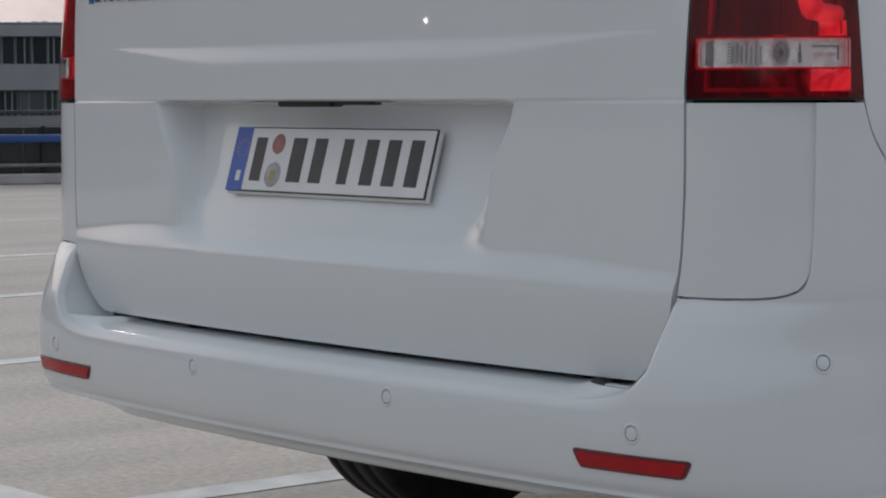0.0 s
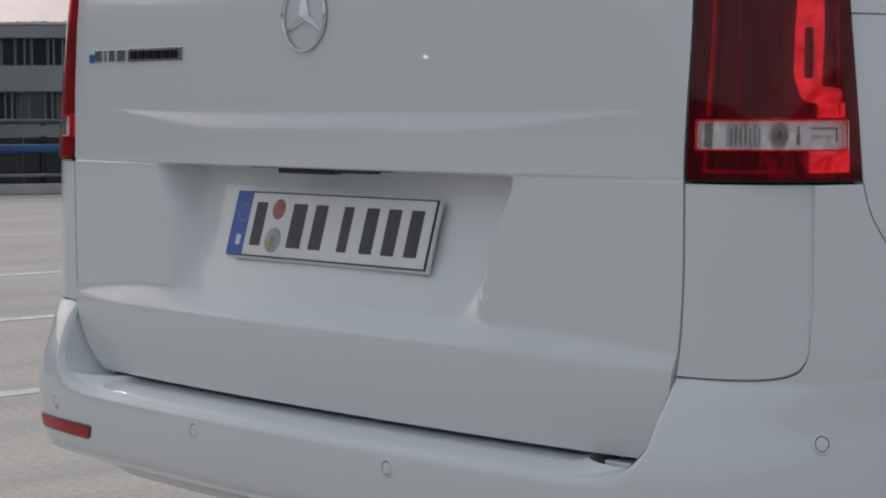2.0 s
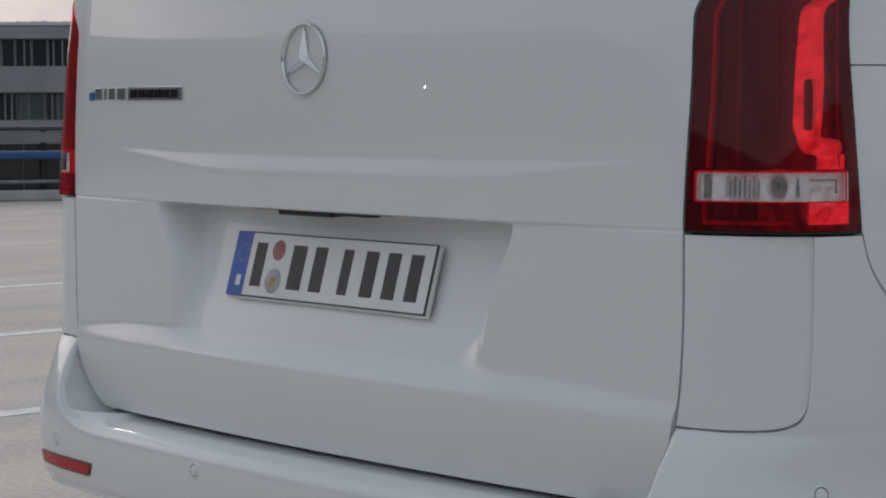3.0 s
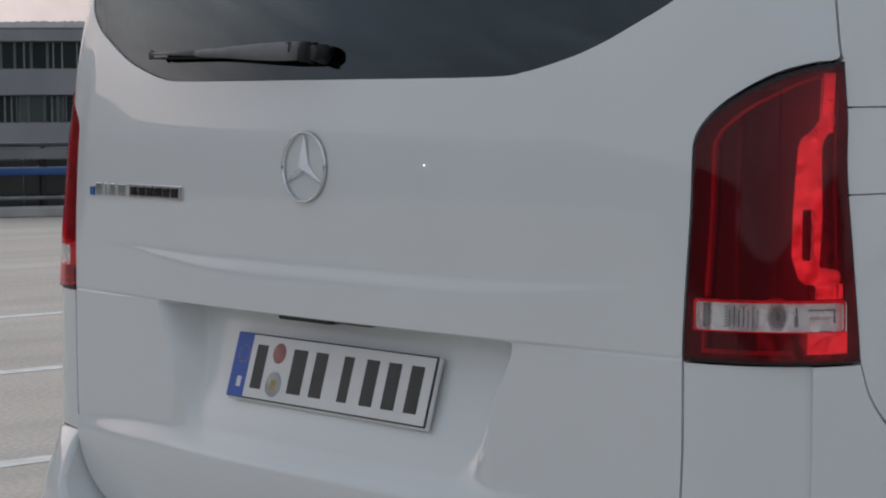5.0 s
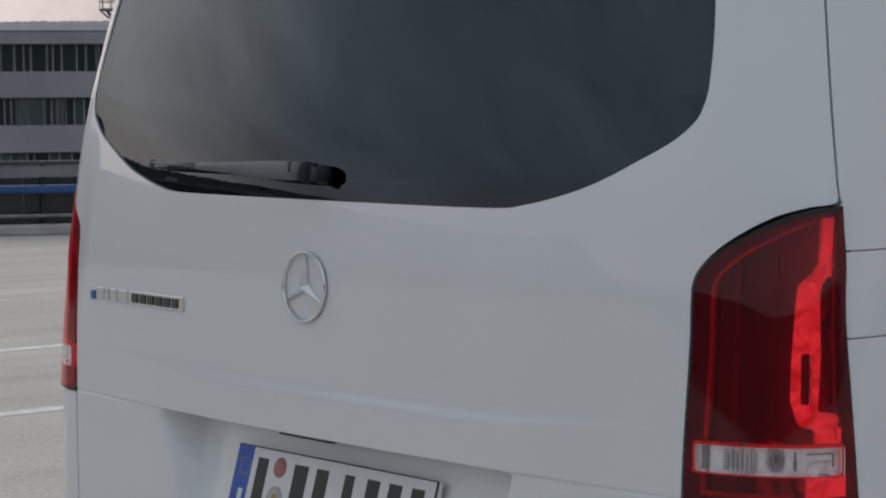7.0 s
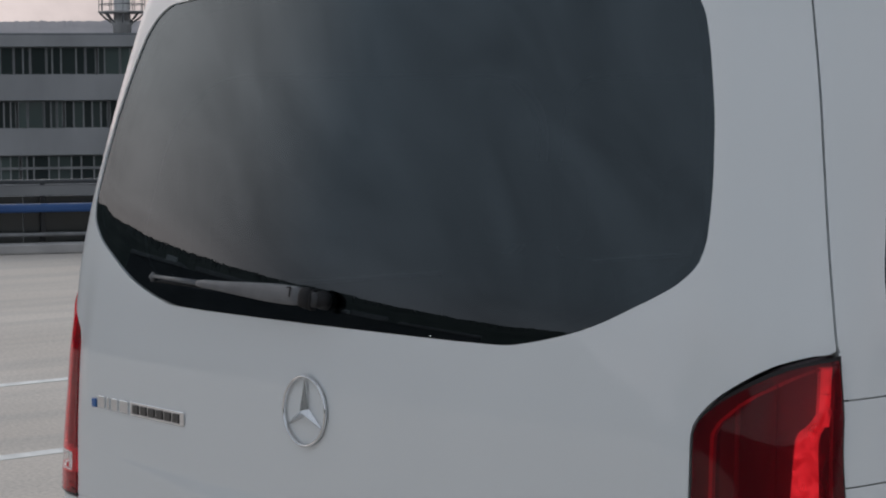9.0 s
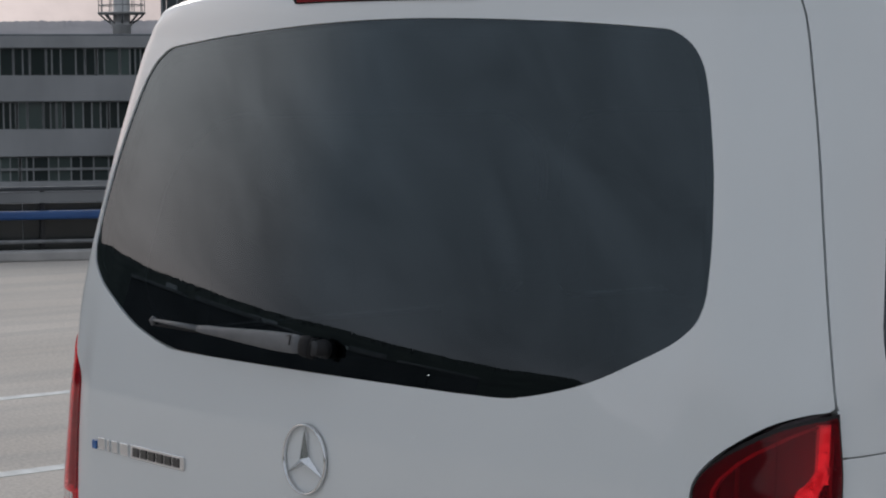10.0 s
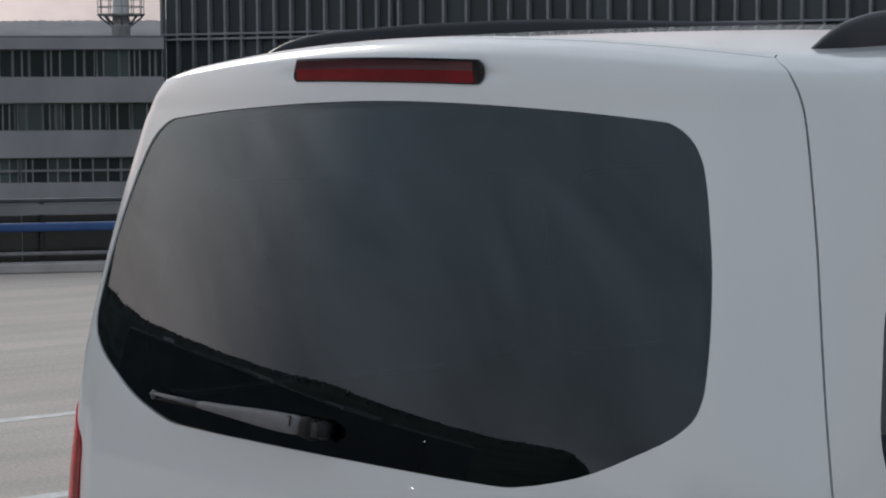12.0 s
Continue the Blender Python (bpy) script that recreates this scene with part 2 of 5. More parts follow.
BRAKE_DIM = varied("smoked_red", (0.062, 0.021, 0.025), (0.088, 0.027, 0.032), scale=9, rough=0.15, spec=0.5)
SMOKED = varied("smoked_plastic", (0.011, 0.010, 0.011), (0.018, 0.016, 0.017), rough=0.2, spec=0.35)
TINTED = clear_glass("privacy_glass", (0.042, 0.048, 0.054), 1.75, 0.0, sheen=(0.71, 0.85, 0.93))
CABIN = varied("cabin_trim", (0.035, 0.035, 0.038), (0.055, 0.055, 0.06), scale=12, rough=0.8, bump=0.1)
SEAT = varied("seat_cloth", (0.016, 0.016, 0.018), (0.03, 0.03, 0.033), scale=60, rough=0.9, bump=0.3, bump_scale=200)
PLATE_WHITE = varied("plate_white", (0.70, 0.71, 0.71), (0.76, 0.77, 0.77), scale=12, rough=0.35, bump=0.05)
PLATE_BLUE = varied("plate_blue", (0.02, 0.085, 0.40), (0.03, 0.11, 0.46), scale=12, rough=0.35)
PLATE_INK = varied("plate_ink", (0.022, 0.025, 0.026), (0.035, 0.038, 0.038), scale=20, rough=0.4)
SEAL_RED = varied("seal_red", (0.36, 0.15, 0.14), (0.42, 0.19, 0.18), scale=60, rough=0.5)
SEAL_GREY = varied("seal_grey", (0.36, 0.37, 0.37), (0.46, 0.47, 0.46), scale=90, rough=0.4)
SEAL_GOLD = varied("seal_gold", (0.35, 0.26, 0.08), (0.42, 0.33, 0.12), scale=90, rough=0.5)
LETTER_BLUE = varied("letter_blue", (0.03, 0.12, 0.36), (0.05, 0.16, 0.42), scale=40, rough=0.25)
TYRE = varied("tyre_rubber", (0.016, 0.016, 0.017), (0.03, 0.03, 0.031), scale=20, rough=0.75, bump=0.25, bump_scale=90)
ALLOY = varied("wheel_alloy", (0.40, 0.41, 0.42), (0.5, 0.5, 0.51), scale=12, rough=0.3, metal=0.9)
LAMP_LIT, lit_n, lit_l, lit_b = material("lit_lamp")
lit_b.inputs["Emission Color"].default_value, lit_b.inputs["Emission Strength"].default_value = (1.0, 0.95, 0.88, 1), 30.0
LAMP_DIM, dim_n, dim_l, dim_b = material("dim_lamp")
dim_b.inputs["Emission Color"].default_value, dim_b.inputs["Emission Strength"].default_value = (1.0, 0.95, 0.88, 1), 5.0
DECK = concrete_deck()
LINE_WHITE = varied("road_paint", (0.62, 0.62, 0.60), (0.80, 0.80, 0.78), scale=9, detail=8, rough=0.7, bump=0.3, bump_scale=80)
KERB = varied("kerb_concrete", (0.33, 0.325, 0.32), (0.44, 0.43, 0.42), scale=3, detail=8, rough=0.8, bump=0.3)
STEEL = varied("galvanised_steel", (0.20, 0.205, 0.21), (0.29, 0.295, 0.30), scale=5, rough=0.45, rough2=0.6, metal=0.6)
STEEL_DARK = varied("dark_steel", (0.045, 0.052, 0.06), (0.075, 0.082, 0.09), scale=4, rough=0.5, metal=0.4)
BLUE_BEAM = varied("blue_paint", (0.02, 0.075, 0.23), (0.03, 0.10, 0.28), scale=2, detail=7, rough=0.4)
MAST_PAINT = varied("mast_paint", (0.50, 0.50, 0.50), (0.66, 0.66, 0.65), scale=2.5, detail=6, rough=0.6, stretch=(1, 1, 0.05))
PANEL_GREY = varied("panel_grey", (0.17, 0.18, 0.19), (0.23, 0.24, 0.25), scale=1.2, detail=7, rough=0.5)
FACADE = varied("facade_render", (0.335, 0.34, 0.345), (0.42, 0.425, 0.43), scale=0.35, detail=8, rough=0.8, stretch=(1, 1, 0.4))
FRAME_GREY = varied("window_frame", (0.22, 0.23, 0.23), (0.32, 0.33, 0.33), scale=1, rough=0.5)
MULLION = varied("facade_fin", (0.27, 0.29, 0.30), (0.36, 0.38, 0.39), scale=0.5, rough=0.4, metal=0.3)
# haze of the distance is mixed into the far hill's pale colour
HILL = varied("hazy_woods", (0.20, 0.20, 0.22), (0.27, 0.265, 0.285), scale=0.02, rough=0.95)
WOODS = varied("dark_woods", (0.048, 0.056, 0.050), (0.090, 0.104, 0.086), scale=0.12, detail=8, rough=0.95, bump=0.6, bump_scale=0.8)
REAR_WALL = varied("dark_cladding", (0.11, 0.113, 0.118), (0.16, 0.162, 0.166), scale=0.4, detail=7, rough=0.6)
STREET = varied("city_ground", (0.10, 0.10, 0.10), (0.16, 0.155, 0.15), scale=0.02, detail=9, rough=0.9)


def random_pane(name, dark, light, rough=0.06):
    """Window pane that differs from one pane to the next, as blinds and rooms behind it do."""
    m, n, l, b = material(name)
    oi, cr = n.new("ShaderNodeObjectInfo"), n.new("ShaderNodeValToRGB")
    cr.color_ramp.elements[0].color, cr.color_ramp.elements[1].color = (*dark, 1), (*light, 1)
    cr.color_ramp.elements[0].position, cr.color_ramp.elements[1].position = 0.55, 1.0
    l.new(oi.outputs["Random"], cr.inputs[0])
    l.new(cr.outputs[0], b.inputs["Base Color"])
    b.inputs["Roughness"].default_value = rough
    return m


PANE = random_pane("office_pane", (0.030, 0.041, 0.041), (0.11, 0.145, 0.135))
TOWER_PANE = random_pane("tower_pane", (0.078, 0.092, 0.096), (0.11, 0.13, 0.135), 0.15)


# ---- building helpers ----
def part(name, bm, mat_, parent=None, label=""):
    """Links a bmesh as one mesh object, under a thing or a part."""
    me = bpy.data.meshes.new(name)
    bm.normal_update()
    bm.to_mesh(me)
    bm.free()
    me.materials.append(mat_)
    ob = new(name, me)
    ob.parent = parent
    return tagged(ob, label)


def smooth(bm):
    for f in bm.faces:
        f.smooth = True
    return bm


def box(sx, sy, sz, at=(0, 0, 0), bevel=0.0, segs=2, turn=None):
    """A box with rounded edges, its middle at the given place."""
    bm = bmesh.new()
    bmesh.ops.create_cube(bm, size=1.0)
    bmesh.ops.scale(bm, vec=(sx, sy, sz), verts=bm.verts)
    if bevel:
        bmesh.ops.bevel(bm, geom=bm.edges[:], offset=bevel, segments=segs, profile=0.5, affect="EDGES")
    if turn is not None:
        bmesh.ops.transform(bm, matrix=turn, verts=bm.verts)
    bmesh.ops.translate(bm, vec=at, verts=bm.verts)
    return bm


def merged(*bms):
    """Joins several bmeshes into the first."""
    out = bms[0]
    for b in bms[1:]:
        me = bpy.data.meshes.new("tmp")
        b.to_mesh(me)
        b.free()
        out.from_mesh(me)
        bpy.data.meshes.remove(me)
    return out


def lathe(profile, segs=48, axis="X"):
    """Turns a profile of (radius, along) round an axis."""
    bm = bmesh.new()
    rings = []
    for k in range(segs):
        a = 2 * math.pi * k / segs
        ring = []
        for r, h in profile:
            c, s = r * math.cos(a), r * math.sin(a)
            ring.append(bm.verts.new((h, c, s) if axis == "X" else (c, h, s) if axis == "Y" else (c, s, h)))
        rings.append(ring)
    for k in range(segs):
        a, b = rings[k], rings[(k + 1) % segs]
        for i in range(len(profile) - 1):
            bm.faces.new((a[i], b[i], b[i + 1], a[i + 1]))
    bmesh.ops.remove_doubles(bm, verts=bm.verts, dist=1e-6)
    bmesh.ops.recalc_face_normals(bm, faces=bm.faces)
    return smooth(bm)


def tube(points, radii, segs=12, flat=1.0):
    """A round bar along a line of points, with a radius for each point; flat squeezes it along z."""
    bm = bmesh.new()
    pts = [Vector(p) for p in points]
    rings = []
    for i, p in enumerate(pts):
        d = (pts[min(i + 1, len(pts) - 1)] - pts[max(i - 1, 0)]).normalized()
        side = d.cross(Vector((0, 0, 1)))
        side = side.normalized() if side.length > 1e-4 else Vector((1, 0, 0))
        up = side.cross(d)
        rings.append([bm.verts.new(p + radii[i] * (math.cos(a) * side + flat * math.sin(a) * up)) for a in (2 * math.pi * k / segs for k in range(segs))])
    for a, b in zip(rings, rings[1:]):
        for k in range(segs):
            bm.faces.new((a[k], a[(k + 1) % segs], b[(k + 1) % segs], b[k]))
    bm.faces.new(rings[0][::-1])
    bm.faces.new(rings[-1])
    bmesh.ops.recalc_face_normals(bm, faces=bm.faces)
    return smooth(bm)


def table(x, knots):
    """Smooth interpolation through knots that never overshoots them."""
    if x <= knots[0][0]:
        return knots[0][1]
    if x >= knots[-1][0]:
        return knots[-1][1]
    last = len(knots) - 1
    for i in range(last):
        (x0, y0), (x1, y1) = knots[i], knots[i + 1]
        if x <= x1:
            h = x1 - x0
            d = (y1 - y0) / h
            m = []
            for j in (i, i + 1):
                if j == 0 or j == last:
                    m.append(d)
                else:
                    a = (knots[j][1] - knots[j - 1][1]) / (knots[j][0] - knots[j - 1][0])
                    b = (knots[j + 1][1] - knots[j][1]) / (knots[j + 1][0] - knots[j][0])
                    m.append(0.0 if a * b <= 0 else 2 * a * b / (a + b))
            t = (x - x0) / h
            return (2 * t**3 - 3 * t * t + 1) * y0 + (t**3 - 2 * t * t + t) * h * m[0] + (3 * t * t - 2 * t**3) * y1 + (t**3 - t * t) * h * m[1]


def ease(a, b, x):
    t = min(1.0, max(0.0, (x - a) / (b - a)))
    return t * t * (3 - 2 * t)


# ---- the van's skin: s runs along the plan from the middle of the rear round the corner, v runs up ----
REAR = [(0.30, 0.06), (0.50, 0.025), (0.63, -0.002), (0.80, 0.0), (1.08, 0.0)]
HALF = [(0.30, 0.95), (0.60, 0.972), (0.95, 0.974), (1.30, 0.962), (1.60, 0.925), (1.80, 0.885), (1.84, 0.876)]
INSET = [(1.84, 0.0), (1.88, 0.009), (1.91, 0.020), (1.918, 0.0255), (1.926, 0.0322), (1.96, 0.060), (2.0, 0.090), (2.03, 0.113)]
RISE = [(1.84, 1.84), (1.88, 1.873), (1.91, 1.8910), (1.918, 1.8950), (1.926, 1.8972), (1.96, 1.9028), (2.0, 1.9070), (2.03, 1.909)]
LAMP_HOLLOW = [(0.90, 0.0), (1.0, 0.35), (1.12, 0.9), (1.20, 1.0), (1.28, 0.72), (1.36, 0.26), (1.45, 0.0)]
LEFT_CORNER = [(1.82, 0.0), (1.86, 0.45), (1.90, 1.0), (1.96, 0.8), (2.03, 0.0)]
CORNER = ((0.80, 0.038), (0.905, 0.048), (0.974, 0.109), (0.974, 0.215))


def rear_y(v):
    """Rear profile: upright below the badge, then leaning evenly forward up the window."""
    if v <= 1.025:
        return table(v, REAR)
    t = max(0.0, min(1.0, (v - 1.025) / 0.375))
    y = 0.2085 * 0.375 * (t**3 - t**4 / 2)
    if v > 1.40:
        w = min(v, 1.84) - 1.40
        y += 0.2085 * w + 0.075 * w * w
    u = (v - 1.21) / 0.05          # faint shoulder below the window
    return y + 0.0015 * u * math.exp(-u * u) + 0.00036 * (1 + math.tanh((v - 1.262) / 0.027))


def plan(a):
    """Half plan of the rear corner: place and outward way at the arc length a from the middle."""
    if a <= 0.80:
        x, y, dx, dy = a, 0.038 * (a / 0.8) ** 2, 1.0, 0.076 * a / 0.64
    elif a <= 1.10:
        u = (a - 0.80) / 0.30
        w = ((1 - u) ** 3, 3 * u * (1 - u) ** 2, 3 * u * u * (1 - u), u**3)
        x, y = (sum(k * p[i] for k, p in zip(w, CORNER)) for i in (0, 1))
        d = ((1 - u) ** 2, 2 * u * (1 - u), u * u)
        dx, dy = (sum(k * (CORNER[j + 1][i] - CORNER[j][i]) for j, k in enumerate(d)) for i in (0, 1))
    else:
        x, y, dx, dy = 0.974, 0.215 + a - 1.10, 0.0, 1.0
    n = math.hypot(dx, dy)
    return x, y, dy / n, -dx / n


def roof_rise(y):
    """How much the roof climbs forward of its rear edge."""
    t = min(1.0, max(0.0, (y - 0.20) / 1.35))
    return 0.040 * (1 - (1 - t) ** 2)


def nose(x, y, z):
    """Lets the body fall away to windscreen, bonnet and nose at the front."""
    if y < 3.0:
        return x, y, z
    h = table(y, [(3.0, 1.0), (3.3, 0.985), (4.15, 0.60), (4.75, 0.50), (5.0, 0.40), (5.3, 0.30)])
    k = table(y, [(3.4, 1.0), (4.2, 0.985), (4.8, 0.93), (5.0, 0.84), (5.3, 0.72)])
    return x * k, y, 0.28 + (z - 0.28) * h


def body_at(s, v, out=0.0):
    a, sg = abs(s), (1 if s >= 0 else -1)
    x, y, nx, ny = plan(a)
    k = table(v, HALF) / 0.974
    d = table(v, INSET) - out
    x, y = x * k - nx * d, y + rear_y(v) * (1 - ease(1.1, 1.8, a)) - ny * d
    tuck = 0.014 * ease(0.815, 0.94, a) * table(v, [(0.64, 0.2), (0.90, 0.5), (1.2, 1.3), (1.45, 1.8), (1.65, 1.6), (1.84, 1.0)])
    x, y = x - tuck * 0.80, y + tuck * 0.68
    y += 0.011 * ease(0.73, 0.81, a) * (1 - ease(0.90, 1.02, a)) * table(v, LAMP_HOLLOW)
    z = v
    if v > 1.84:
        h = ease(1.84, 1.95, v)
        z = table(v, RISE) + h * (0.050 * (1 - (x / 0.78) ** 2) + roof_rise(y))
    if s < 0:
        worn = table(v, LEFT_CORNER) * ease(0.70, 0.90, a) * (1 - ease(1.1, 1.5, a))
        x, z = x - 0.022 * worn, z - 0.004 * worn
        y += 0.004 * ease(1.35, 1.50, v) * ease(0.84, 0.92, a) * (1 - ease(1.0, 1.3, a))
    return nose(sg * x, y, z)


# tailgate outline, lamp, window, bumper and cover seams in (|s|, v)
GATE = [(0.496, 0.60), (0.500, 0.66), (0.506, 0.70), (0.525, 0.735), (0.547, 0.753), (0.589, 0.7675), (0.636, 0.776), (0.70, 0.784), (0.80, 0.787), (0.90, 0.787), (1.127, 0.796), (1.19, 0.797), (1.209, 0.804), (1.227, 0.819), (1.245, 0.842), (1.260, 0.869), (1.275, 0.902), (1.286, 0.934), (1.294, 0.971), (1.299, 1.003), (1.304, 1.032), (1.330, 1.027), (1.43, 1.010), (1.533, 0.997), (1.738, 0.972), (1.839, 0.955), (1.92, 0.924), (2.0, 0.86), (2.04, 0.835)]
LAMP_OUT = [(0.89, 1.071), (1.038, 1.058), (1.18, 1.048), (1.203, 1.048), (1.278, 1.038), (1.31, 1.033)]
WINDOW = [(1.281, 0.30), (1.284, 0.42), (1.290, 0.475), (1.301, 0.531), (1.320, 0.601), (1.354, 0.684), (1.395, 0.766), (1.425, 0.797), (1.46, 0.808), (1.528, 0.811), (1.60, 0.808), (1.69, 0.797), (1.76, 0.782), (1.793, 0.762), (1.813, 0.735), (1.826, 0.70), (1.836, 0.65), (1.845, 0.58)]
COVER = [(0.6340, 0.80), (0.6352, 0.86), (0.6376, 0.915), (0.6425, 0.950), (0.652, 0.972), (0.672, 0.984), (0.75, 0.989), (0.90, 0.990)]
ARC = [(0.30, 1.30), (0.60, 1.24), (0.78, 1.18), (0.817, 1.118), (0.859, 1.085), (0.893, 1.073), (0.90, 1.071), (0.93, 1.03), (1.2, 1.0)]


def inside(knots, gap):
    """How far a point lies inside a half-width curve, in metres, less a gap."""
    def f(s, v):
        w = table(v, knots)
        g = (table(v + 0.002, knots) - table(v - 0.002, knots)) / 0.004
        return (w - abs(s)) / math.sqrt(1 + g * g) - gap
    return f


def outside(knots, gap):
    f = inside(knots, 0.0)
    return lambda s, v: -f(s, v) - gap


def above(v0):
    return lambda s, v: v - v0


def below(v0):
    return lambda s, v: v0 - v


def window_in(gap):
    """Inside of the rear window's outline, a touch wider on its left side."""
    f = inside(WINDOW, gap)
    return lambda s, v: f(s if s > 0 else min(0.0, s + 0.006), v)


def top_of_window(gap):
    return lambda s, v: min(1.856 - 0.029 * (s / 0.68) ** 2 - v, v - 1.2835) - gap


def steps(*runs):
    """Grid lines: runs of (from, to, step)."""
    out = []
    for a, b, d in runs:
        n = max(1, round((b - a) / d))
        out += [a + (b - a) * i / n for i in range(n + 1)]
    return sorted(set(round(x, 6) for x in out))


def sheet(ss, vs, keep, at, flange=0.018, thin=0.0):
    """A piece of skin over the grid ss x vs, cut along the curves where a keep function turns negative, with its rim turned inwards."""
    verts, index, faces = [], {}, []
    vals = [[[f(s, v) for f in keep] for v in vs] for s in ss]

    def vid(s, v):
        key = (round(s, 6), round(v, 6))
        if key not in index:
            index[key] = len(verts)
            verts.append(key)
        return index[key]

    for i in range(len(ss) - 1):
        for j in range(len(vs) - 1):
            quad = [(ss[a], vs[b], vals[a][b]) for a, b in ((i, j), (i + 1, j), (i + 1, j + 1), (i, j + 1))]
            for k, f in enumerate(keep):
                if not quad:
                    break
                if all(q[2][k] > 0 for q in quad):
                    continue
                cut = []
                for n, q in enumerate(quad):
                    p = quad[n - 1]
                    if (q[2][k] > 0) != (p[2][k] > 0):
                        t = p[2][k] / (p[2][k] - q[2][k])
                        cut.append((p[0] + t * (q[0] - p[0]), p[1] + t * (q[1] - p[1]), [x + t * (y - x) for x, y in zip(p[2], q[2])]))
                    if q[2][k] > 0:
                        cut.append(q)
                quad = cut
            if len(quad) >= 3:
                ids = []
                for q in quad:
                    w = vid(q[0], q[1])
                    if w not in ids:
                        ids.append(w)
                if len(ids) >= 3:
                    faces.append(ids)
    e = 0.0015
    pts, nrm = [], []
    for s, v in verts:
        p = Vector(at(s, v))
        n = (Vector(at(s + e, v)) - Vector(at(s - e, v))).cross(Vector(at(s, v + e)) - Vector(at(s, v - e)))
        pts.append(p)
        nrm.append(n.normalized() if n.length > 1e-12 else Vector((0, -1, 0)))
    count = {}
    for f in faces:
        for a, b in zip(f, f[1:] + f[:1]):
            count[(a, b)] = count.get((a, b), 0) + 1
    rim = [(a, b) for a, b in count if (b, a) not in count]
    base, made = len(pts), {}
    out_pts, out_nrm, out_faces = pts[:], nrm[:], [tuple(f) for f in faces]
    if flange:
        for a, b in rim:
            d = (pts[b] - pts[a])
            side = d.cross(nrm[a])
            side = side.normalized() if side.length > 1e-9 else nrm[a]
            ids = []
            for w in (a, b):
                for depth in (0.0, flange):
                    ids.append(len(out_pts))
                    out_pts.append(pts[w] - nrm[w] * depth)
                    out_nrm.append(side)
            out_faces.append((ids[0], ids[1], ids[3], ids[2]))
    if thin:
        off = len(out_pts)
        out_pts += [p - n * thin for p, n in zip(pts, nrm)]
        out_nrm += [-n for n in nrm]
        out_faces += [tuple(off + w for w in reversed(f)) for f in faces]
    me = bpy.data.meshes.new("skin")
    me.from_pydata([tuple(p) for p in out_pts], [], out_faces)
    me.polygons.foreach_set("use_smooth", [True] * len(me.polygons))
    me.normals_split_custom_set_from_vertices([tuple(n) for n in out_nrm])
    return me


def skin(name, mat_, parent, ss, vs, keep, at, label="", flange=0.018, thin=0.0):
    me = sheet(ss, vs, keep, at, flange, thin)
    me.name = name
    me.materials.append(mat_)
    ob = new(name, me)
    ob.parent = parent
    return tagged(ob, label)


def upright_on(at, s, v, lift=0.0):
    """A pose on the skin whose x runs to the right, y up along the skin and z out of it."""
    p = Vector(at(s, v))
    tx = (Vector(at(s + 0.002, v)) - Vector(at(s - 0.002, v))).normalized()
    tv = (Vector(at(s, v + 0.002)) - Vector(at(s, v - 0.002))).normalized()
    n = tx.cross(tv).normalized()
    up = n.cross(tx)
    m = Matrix((tx, up, n)).transposed().to_4x4()
    return Matrix.Translation(p + n * lift) @ m


# ---- the setting ----
EDGE = Matrix.Translation((-17.78, 9.9, 0)) @ Matrix.Rotation(radians(-25.5), 4, "Z")   # runs along the deck's far edge
bm = bmesh.new()
far0, far1 = EDGE @ Vector((0, -60, 0)), EDGE @ Vector((0, 45, 0))
corners = [far1, far0, Vector((40, far0.y, 0)), Vector((40, far1.y, 0))]
face = bm.faces.new([bm.verts.new(c) for c in corners])
low = bmesh.ops.extrude_face_region(bm, geom=[face])
bmesh.ops.translate(bm, vec=(0, 0, -0.6), verts=[v for v in low["geom"] if isinstance(v, bmesh.types.BMVert)])
bmesh.ops.recalc_face_normals(bm, faces=bm.faces)
deck = tagged(part("parking_deck", bm, DECK), "pale worn concrete parking deck with stains and streaks", "parking deck", kind="structure")
tagged(part("ground", box(9000, 9000, 1.0, (0, 0, -12.5)), STREET), "grey built-up ground far below the parking deck", "ground", kind="structure")


def parking_line(x, y0, y1, width=0.12):
    bm = bmesh.new()
    rnd = random.Random(int(x * 100))
    n = 40
    rows = []
    for i in range(n + 1):
        y = y0 + (y1 - y0) * i / n
        rows.append([bm.verts.new((x + side * width / 2 + rnd.uniform(-0.004, 0.004), y, 0.0026)) for side in (-1, 1)])
    for a, b in zip(rows, rows[1:]):
        bm.faces.new((a[0], a[1], b[1], b[0]))
    ext = bmesh.ops.extrude_face_region(bm, geom=bm.faces[:])
    bmesh.ops.translate(bm, vec=(0, 0, -0.0016), verts=[v for v in ext["geom"] if isinstance(v, bmesh.types.BMVert)])
    bmesh.ops.recalc_face_normals(bm, faces=bm.faces)
    return tagged(part("parking_line", bm, LINE_WHITE), "white painted bay line on the concrete deck", "bay line", "bay lines", "structure")


for x in (-17.7, -15.4, -13.1, -10.82, -8.53, -6.22, -3.93, -1.355, 1.35, 3.75, 6.05, 8.35):
    parking_line(x, 0.41 if x == -1.355 else -0.2, 5.4)
cross_line = part("parking_line", box(2.80, 0.12, 0.002, (-2.695, 0.348, 0.002), 0.0), LINE_WHITE)
tagged(cross_line, "white painted line across the end of a bay", "bay line", "bay lines", "structure")

